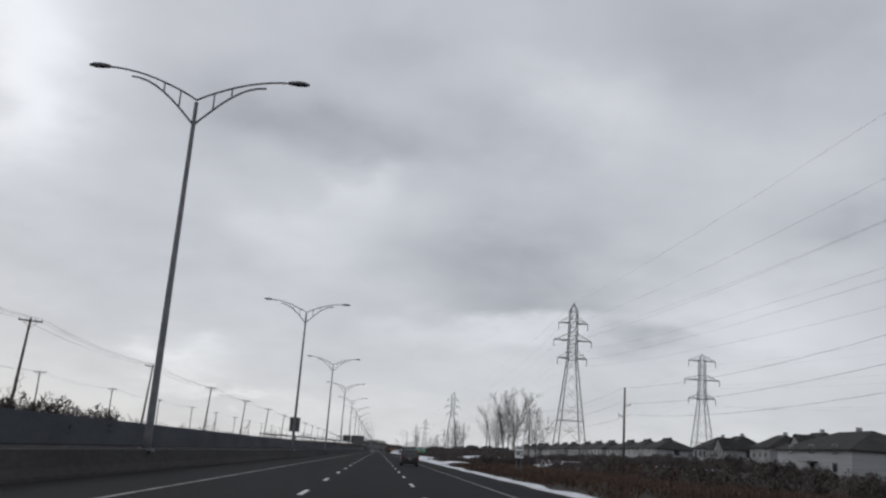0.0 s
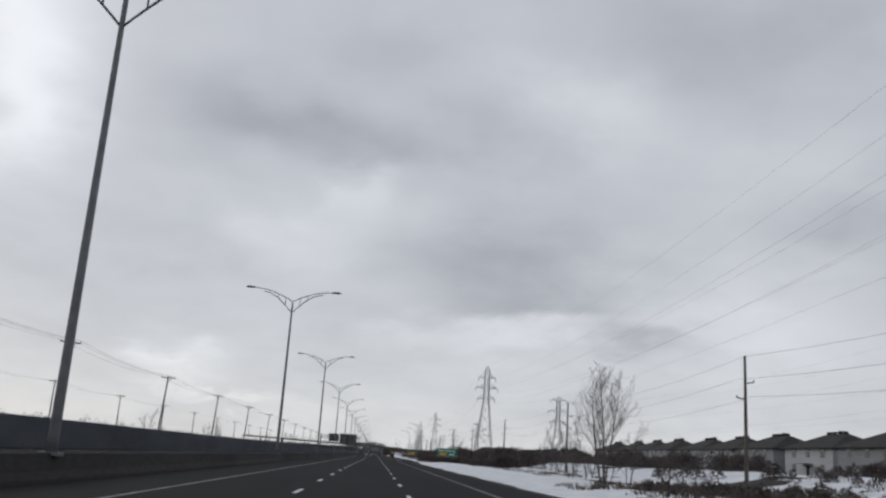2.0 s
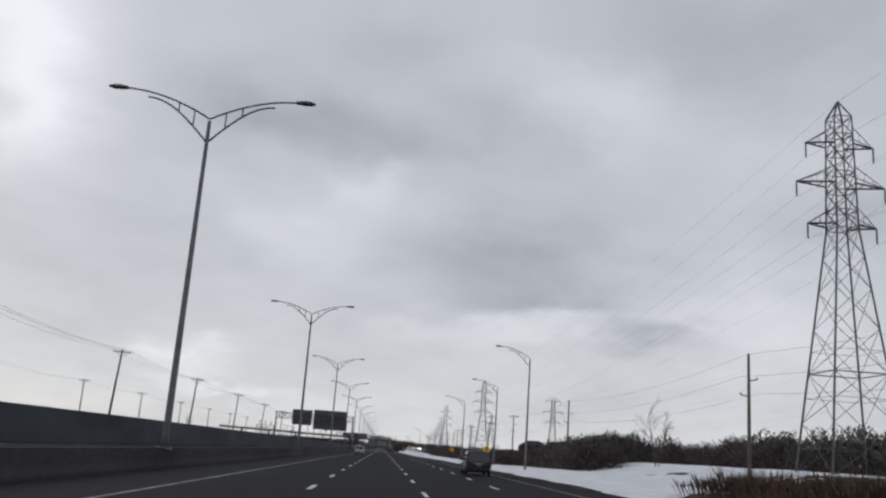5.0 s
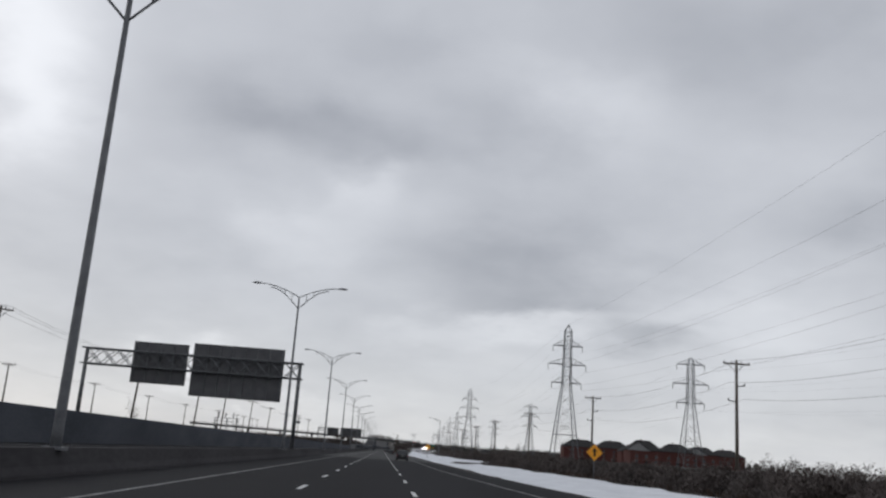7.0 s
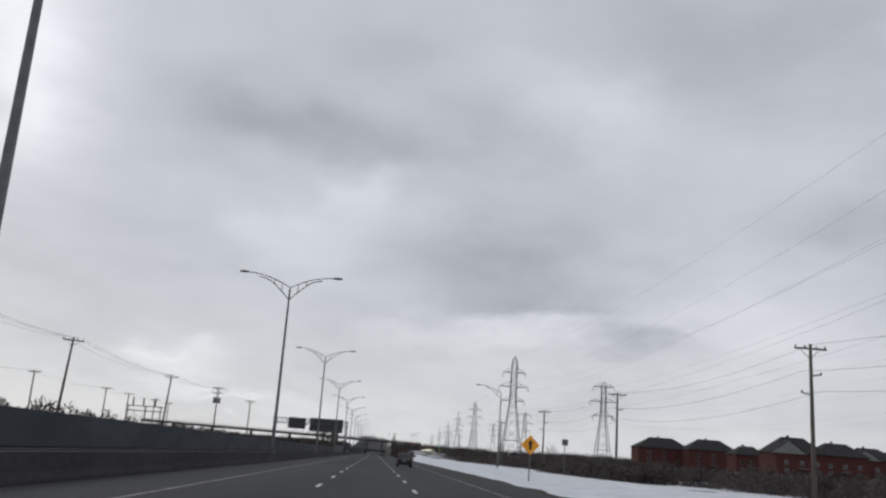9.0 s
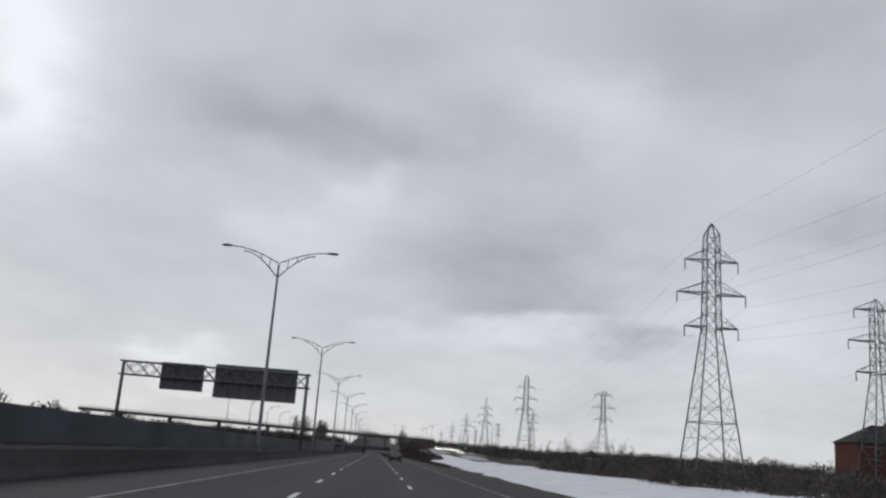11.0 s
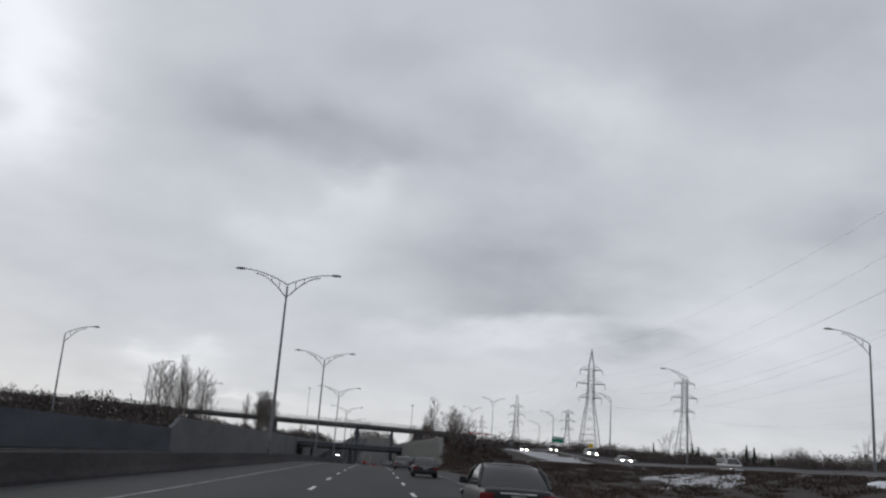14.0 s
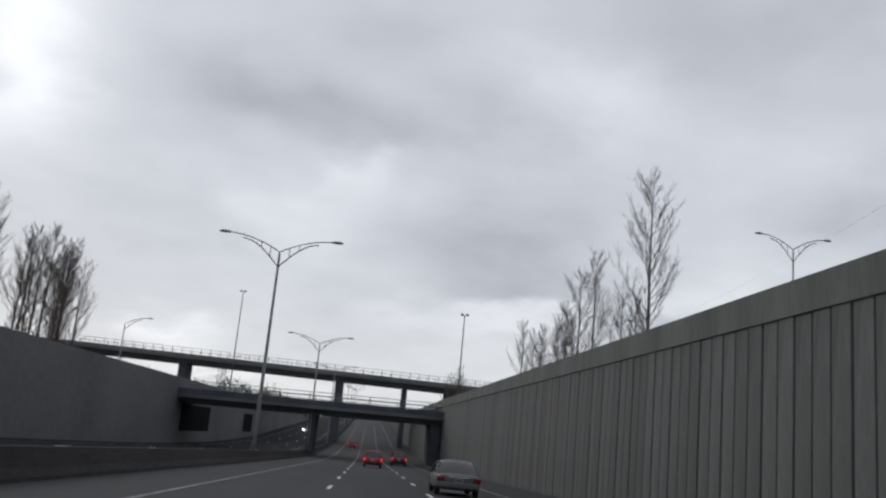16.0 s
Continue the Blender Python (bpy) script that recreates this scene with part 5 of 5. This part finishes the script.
def house(at, wall, label, w=11.0, d=10.0, h=5.6, ridge=3.2, gable=True, turn=0, vents=0, lead=-0.22, span=0.24):
    root = thing("house", label, "house", at, "row of houses")
    root.rotation_euler[2] = radians(turn)
    bm = bmesh.new()
    box(bm, -d / 2, d / 2, -w / 2, w / 2, -0.6, h)
    part("wall", bm, wall, root)
    o = 0.5
    bm = bmesh.new()
    e = [bm.verts.new(p) for p in ((-d / 2 - o, -w / 2 - o, h), (d / 2 + o, -w / 2 - o, h), (d / 2 + o, w / 2 + o, h), (-d / 2 - o, w / 2 + o, h))]
    f = [bm.verts.new((v.co.x, v.co.y, h - 0.18)) for v in e]
    r = [bm.verts.new((0, -w * 0.22, h + ridge)), bm.verts.new((0, w * 0.22, h + ridge))]
    for q in ((e[0], e[1], r[0]), (e[1], e[2], r[1], r[0]), (e[2], e[3], r[1]), (e[3], e[0], r[0], r[1]), f[::-1]):
        bm.faces.new(q)
    for k in range(4):
        bm.faces.new((f[k], f[(k + 1) % 4], e[(k + 1) % 4], e[k]))
    roof = part("roof", bm, SHINGLE, root, "dark shingled hip roof")
    bm = bmesh.new()
    box(bm, 0.8, 1.5, 0.6, 1.3, h + ridge * 0.4, h + ridge + 0.7, 0.03)
    part("chimney", bm, wall, roof)
    for k in range(vents):
        bm = bmesh.new()
        yy = w * 0.22 * (2 * (k + 0.5) / vents - 1)
        box(bm, -0.3, 0.3, yy - 0.35, yy + 0.35, h + ridge - 0.15, h + ridge + 0.42, 0.05)
        part("roof_vent", bm, SHINGLE, roof)
    if gable:
        bm = bmesh.new()
        gy, gw = lead * w, span * w
        loft(bm, [[(x, gy - gw, h - 0.4), (x, gy + gw, h - 0.4), (x, gy, h + ridge * 0.72)] for x in (-d / 2 - 0.62, -d / 2 - 0.45)])
        part("gable", bm, TRIM, root, "pale front gable")
        bm = bmesh.new()
        gw += 0.3
        loft(bm, [[(x, gy - gw, h - 0.35), (x, gy - gw, h - 0.2), (x, gy, h + ridge * 0.72 + 0.25), (x, gy + gw, h - 0.2), (x, gy + gw, h - 0.35), (x, gy, h + ridge * 0.72 + 0.05)] for x in (-d / 2 - 0.8, -d / 2 + 3.2)])
        part("gable_roof", bm, SHINGLE, root)
    for zf in (1.0, 3.6, 6.2) if h > 8 else (1.0, 3.6):
        for yy in (-w * 0.3, 0.0, w * 0.3):
            if zf < 2 and yy == 0:
                continue
            bm = bmesh.new()
            box(bm, -d / 2 - 0.06, -d / 2 + 0.1, yy - 0.75, yy + 0.75, zf - 0.1, zf + 1.35)
            wf = part("window", bm, TRIM, root)
            bm = bmesh.new()
            box(bm, -d / 2 - 0.075, -d / 2 - 0.062, yy - 0.62, yy + 0.62, zf + 0.02, zf + 1.23)
            part("pane", bm, PANE, wf)
        bm = bmesh.new()
        box(bm, -1.0, 0.6, -w / 2 - 0.06, -w / 2 + 0.1, zf - 0.1, zf + 1.35)
        wf = part("window", bm, TRIM, root)
        bm = bmesh.new()
        box(bm, -0.88, 0.48, -w / 2 - 0.075, -w / 2 - 0.062, zf + 0.02, zf + 1.23)
        part("pane", bm, PANE, wf)
    bm = bmesh.new()
    box(bm, -d / 2 - 0.05, -d / 2 + 0.1, -0.5, 0.5, -0.4, 2.1)
    part("door", bm, SHINGLE, root)
    bm = bmesh.new()
    box(bm, -d / 2 - 1.6, -d / 2 - 0.04, -1.8, 1.8, 2.3, 2.5, 0.02)
    part("balcony", bm, TRIM, root)
    return root


pale = [house((84, 166, ground_z(84, 166)), SIDING, "pale two-storey house with a dark hip roof", 12, 11, 5.2, 3.4), house((86, 186, ground_z(86, 186)), SIDING, "pale two-storey house with a dark roof", 10, 10, 5.6, 3.0, False)]
house((73, 133, ground_z(73, 133)), SIDING, "long grey-sided house with a broad dark hip roof", 23, 14, 4.2, 3.2, False)
for i, y in enumerate((204, 221)):
    copy_thing(pale[i % 2], pose(84 + 2 * i, y, ground_z(84, y)))
town = house((79, 241, ground_z(79, 241)), SIDING, "pale townhouse with a dark hip roof and ridge vents", 17, 11, 5.1, 2.7, False, 0, 4)
for k in range(1, 13):
    y = 241 + 19.6 * k
    copy_thing(town, pose(79 + 0.5 * (k % 3), y, ground_z(79, y)))
RED_ROW = (
    (135, 1272, 25, 12, 9.1, 4.9, False), (154, 1261, 23, 12, 9.2, 4.9, False), (155, 1221, 13, 10, 7.4, 3.6, False),
    (145, 1159, 18, 14, 7.6, 5.4, True), (167, 1171, 18, 13, 7.9, 4.6, False), (187, 1185, 18, 13, 7.9, 4.3, True), (210, 1206, 20, 13, 7.9, 4.1, False),
)
for x, y, w, d, h, ridge, gable in RED_ROW:
    house((x, y, ground_z(x, y)), RED_BRICK, "red brick house with a dark hip roof" + (" and pale gable" if gable else ""), w, d, h, ridge, gable, 90, 0, 0.26, 0.36)
for i, y in enumerate((528, 546, 565, 583, 602)):
    copy_thing(pale[i % 2], pose(76, y, ground_z(76, y) - 1.0) @ Matrix.Scale(0.85, 4))
for i, (x, y) in enumerate(((70, 503), (70, 1392), (120, 1520), (112, 1470))):
    copy_thing(pale[i % 2], pose(x + 14, y, ground_z(x, y) - 1.5) @ Matrix.Scale(0.8, 4))


# ---- vehicles ----
def paint(name, c):
    m = material(name, tuple(v * 0.85 for v in c), c, 0.45, 2, 6, 0, spec=0.3)
    m.node_tree.nodes["Principled BSDF"].inputs["Coat Weight"].default_value = 0.1
    return m


def rounded(ob, levels=2):
    m = ob.modifiers.new("round", "SUBSURF")
    m.levels = m.render_levels = levels
    for p in ob.data.polygons:
        p.use_smooth = True
    return ob


def vehicle(name, label, at, mat, kind="sedan", oncoming=False, turn=0.0, lights=False):
    """Body and glasshouse lofted along the car; y is forward, the rear at y = 0."""
    root = thing(name, label, "car", at, "cars on the road")
    root.rotation_euler = (math.atan((road_z(at[1] + 4) - road_z(at[1])) / 4), 0, radians(turn + (180 if oncoming else 0)))
    L, W, H = {"sedan": (4.6, 1.80, 1.37), "hatch": (4.1, 1.74, 1.55), "suv": (4.6, 1.86, 1.72), "van": (4.9, 1.95, 1.95)}[kind]
    w = W / 2
    belt = 0.62 * H if kind in ("sedan",) else 0.58 * H

    def ring(y, half, z0, z1, tuck=0.06):
        return [(-half * 0.9, y, z0), (0, y, z0), (half * 0.9, y, z0), (half, y, z0 + 0.12), (half, y, (z0 + z1) / 2), (half - tuck * 0.4, y, z1 - 0.12), (half - tuck, y, z1 - 0.02), (half * 0.8, y, z1), (0, y, z1 + 0.01), (-half * 0.8, y, z1), (-half + tuck, y, z1 - 0.02), (-half + tuck * 0.4, y, z1 - 0.12), (-half, y, (z0 + z1) / 2), (-half, y, z0 + 0.12)]
    bm = bmesh.new()
    hood = belt * 0.95
    loft(bm, [ring(0.0, w * 0.86, 0.36, belt * 0.90), ring(0.02, w * 0.90, 0.30, belt * 0.96), ring(0.22, w * 0.97, 0.24, belt), ring(0.6, w, 0.22, belt), ring(L * 0.35, w, 0.20, belt), ring(L * 0.66, w, 0.20, belt), ring(L * 0.82, w * 0.99, 0.22, hood * 0.97), ring(L * 0.95, w * 0.93, 0.26, hood * 0.86), ring(L - 0.02, w * 0.84, 0.30, hood * 0.74), ring(L, w * 0.8, 0.34, hood * 0.70)])
    body = rounded(part("body", bm, mat, root))
    y0, y1, y2, y3 = {"sedan": (0.55, 1.35, 2.5, 3.4), "hatch": (0.10, 0.5, 2.2, 3.05), "suv": (0.10, 0.42, 2.7, 3.4), "van": (0.08, 0.3, 3.3, 4.1)}[kind]
    zb = belt - 0.05

    def cab(y, half, top):
        t = (top - zb) / (H - zb)
        return [(-half, y, zb), (0, y, zb), (half, y, zb), (half * (1 - 0.05 * t), y, zb + (top - zb) * 0.4), (half * (1 - 0.13 * t), y, zb + (top - zb) * 0.85), (half * (1 - 0.25 * t), y, top), (0, y, top + 0.03 * t), (-half * (1 - 0.25 * t), y, top), (-half * (1 - 0.13 * t), y, zb + (top - zb) * 0.85), (-half * (1 - 0.05 * t), y, zb + (top - zb) * 0.4)]
    spans = ((y0, 0.05), (y0 + 0.03, 0.1), ((y0 + y1) / 2, 0.58), (y1 - 0.05, 0.93), (y1 + 0.2, 0.985), ((y1 + y2) / 2, 1.0), (y2 - 0.1, 0.97), (y2 + 0.1, 0.9), ((y2 + y3) / 2 + 0.05, 0.52), (y3 - 0.03, 0.08), (y3, 0.05))
    bm = bmesh.new()
    loft(bm, [cab(y, w * 0.93, zb + (H - zb) * u) for y, u in spans])
    rounded(part("glasshouse", bm, GLASS, root, "dark tinted windows"))
    bm = bmesh.new()
    secs = []
    for y, u in spans[3:8]:
        z = zb + (H - zb) * u
        secs.append([(-w * 0.775, y, z - 0.07), (-w * 0.72, y, z + 0.012), (0, y, z + 0.035), (w * 0.72, y, z + 0.012), (w * 0.775, y, z - 0.07), (0, y, z - 0.02)])
    loft(bm, secs)
    rounded(part("roof", bm, mat, root), 1)
    for sx in (-1, 1):
        for pts in (((y0 + 0.02, zb + 0.04), (y1, H - 0.03)), ((y3 - 0.02, zb + 0.04), (y2, H - 0.06))):
            bm = bmesh.new()
            (ya, za), (yb, zz) = pts
            tube(bm, [(sx * w * 0.925, ya, za), (sx * w * 0.875, (ya + yb) / 2, zb + (H - zb) * 0.55), (sx * w * 0.77, yb, zz - 0.02)], 0.04, 6)
            part("pillar", bm, mat, root)
        bm = bmesh.new()
        box(bm, sx * (w + 0.10) - 0.09, sx * (w + 0.10) + 0.09, y3 - 0.55, y3 - 0.40, belt - 0.02, belt + 0.15, 0.03)
        part("mirror", bm, mat, root)
        bm = bmesh.new()
        xa, xb = sorted((sx * w * 0.62, sx * w * 0.97))
        tall = kind in ("hatch", "suv", "van")
        box(bm, xa if not tall else min(sx * w * 0.78, sx * w * 0.97), xb if not tall else max(sx * w * 0.78, sx * w * 0.97), -0.015, 0.14, belt * 0.66, belt * (0.86 if not tall else 0.99), 0.03)
        part("tail_light", bm, TAIL if lights else TAIL_OFF, root, "glowing red tail light" if lights else "dull red tail light")
        bm = bmesh.new()
        box(bm, xa, xb, L - 0.16, L + 0.01, hood * 0.60, hood * 0.78, 0.03)
        part("headlight", bm, BEAM if oncoming else GLASS, root, "bright headlight" if oncoming else "clear headlight")
        for yw in (L * 0.18, L * 0.80):
            bm = bmesh.new()
            prof = [(0.20, 0.0), (0.31, 0.0), (0.33, 0.04), (0.33, 0.16), (0.31, 0.20), (0.20, 0.20)]
            n = 16
            rings = [[bm.verts.new((sx * (w - 0.02) - sx * t, yw + r * math.cos(6.2832 * k / n), 0.33 + r * math.sin(6.2832 * k / n))) for r, t in prof] for k in range(n)]
            for k in range(n):
                a, b = rings[k], rings[(k + 1) % n]
                for j in range(len(prof)):
                    bm.faces.new((a[j], a[(j + 1) % len(prof)], b[(j + 1) % len(prof)], b[j]))
            tyre = part("tyre", bm, RUBBER, root, smooth=True)
            bm = bmesh.new()
            tube(bm, [(sx * (w - 0.05), yw, 0.33), (sx * (w - 0.18), yw, 0.33)], 0.2, 12)
            part("rim", bm, CHROME, tyre)
    bm = bmesh.new()
    box(bm, -w * 0.88, w * 0.88, -0.07, 0.12, 0.32, 0.52, 0.04)
    part("rear_bumper", bm, PLASTIC if kind != "sedan" else mat, root)
    bm = bmesh.new()
    zp = belt * 0.72
    box(bm, -0.17, 0.17, -0.022, 0.03, zp - 0.08, zp + 0.08, 0.008)
    pl_ = part("number_plate", bm, TRIM, root)
    bm = bmesh.new()
    box(bm, -0.12, 0.12, -0.028, -0.0225, zp - 0.03, zp + 0.03)
    part("print_bar", bm, PLASTIC, pl_)
    bm = bmesh.new()
    box(bm, -0.42, 0.42, -0.03, 0.03, zp + 0.10, zp + 0.14, 0.01)
    part("trim_strip", bm, CHROME, root)
    bm = bmesh.new()
    tube(bm, [(0, y1 + 0.25, H), (0, y1 + 0.1, H + 0.16)], 0.012, 4)
    part("aerial", bm, PLASTIC, root)
    return root


RED_P, DARKRED_P = paint("red_paint", (0.32, 0.008, 0.014)), paint("dark_red_paint", (0.10, 0.008, 0.012))
GREY_P, BLACK_P, SILVER_P, WHITE_P = paint("grey_paint", (0.10, 0.10, 0.105)), paint("black_paint", (0.015, 0.016, 0.018)), paint("silver_paint", (0.33, 0.33, 0.33)), paint("white_paint", (0.7, 0.7, 0.7))


def on_road(x, y):
    return (x, y, road_z(y))


vehicle("hatchback", "red hatchback with glowing tail lights on the road", on_road(-0.2, 1614), RED_P, "hatch", lights=True)
vehicle("hatchback", "red hatchback climbing the road beyond the bridges", on_road(-4.0, 1722), RED_P, "hatch", lights=True)
vehicle("suv", "dark red sport utility car with glowing tail lights", on_road(3.2, 1640), DARKRED_P, "suv", lights=True)
vehicle("sedan", "grey sedan on the road beside the concrete wall", on_road(2.8, 1566), GREY_P, "sedan")
vehicle("sedan", "dark sedan on the road beside the embankment", on_road(3.65, 1401.3), BLACK_P, "sedan")
vehicle("sedan", "black sedan on the road", on_road(3.6, 1229), BLACK_P, "sedan")
vehicle("sedan", "dark sedan on the road beside the verge", on_road(3.4, 1317), BLACK_P, "sedan")
vehicle("sedan", "dark grey sedan on the road", on_road(3.0, 1430), GREY_P, "sedan")
vehicle("sedan", "black sedan on the road", on_road(3.15, 1180), BLACK_P, "sedan")
vehicle("sedan", "black sedan on the road", on_road(3.1, 1271), BLACK_P, "sedan")
vehicle("sedan", "dark sedan on the road beside the embankment", on_road(3.35, 1359), BLACK_P, "sedan")
vehicle("sedan", "dark sedan on the road beside the embankment", on_road(3.75, 1446.5), BLACK_P, "sedan")
vehicle("sedan", "grey sedan on the road beside the concrete wall", on_road(3.0, 1526), GREY_P, "sedan")
vehicle("hatchback", "white hatchback on the road", on_road(-4.0, 640), WHITE_P, "hatch")
vehicle("hatchback", "black hatchback on the road", on_road(3.4, 958), BLACK_P, "hatch")
vehicle("suv", "black sport utility car on the exit lane", on_road(6.9, 541), BLACK_P, "suv")
vehicle("suv", "dark sport utility car on the road", on_road(3.4, 94), BLACK_P, "suv")
vehicle("hatchback", "black hatchback on the road", on_road(3.4, 799), BLACK_P, "hatch")
for x, y, m, k in ((43, 1447, WHITE_P, "suv"), (43, 1494, SILVER_P, "sedan"), (43, 1518, SILVER_P, "suv"), (43, 1557, GREY_P, "suv"), (42.6, 1598, BLACK_P, "suv"), (42.5, 1622, WHITE_P, "sedan"), (42.5, 1668, GREY_P, "suv"), (42.5, 1705, WHITE_P, "sedan")):
    vehicle("oncoming_car", "oncoming car with bright headlights on the side road", (x, y, side_z(x, y) + 0.01), m, k, True, 0)
for x, y, m, k in ((-18.4, 1790, SILVER_P, "sedan"),):
    vehicle("oncoming_car", "oncoming car with bright headlights beyond the barrier", on_road(x, y), m, k, True)


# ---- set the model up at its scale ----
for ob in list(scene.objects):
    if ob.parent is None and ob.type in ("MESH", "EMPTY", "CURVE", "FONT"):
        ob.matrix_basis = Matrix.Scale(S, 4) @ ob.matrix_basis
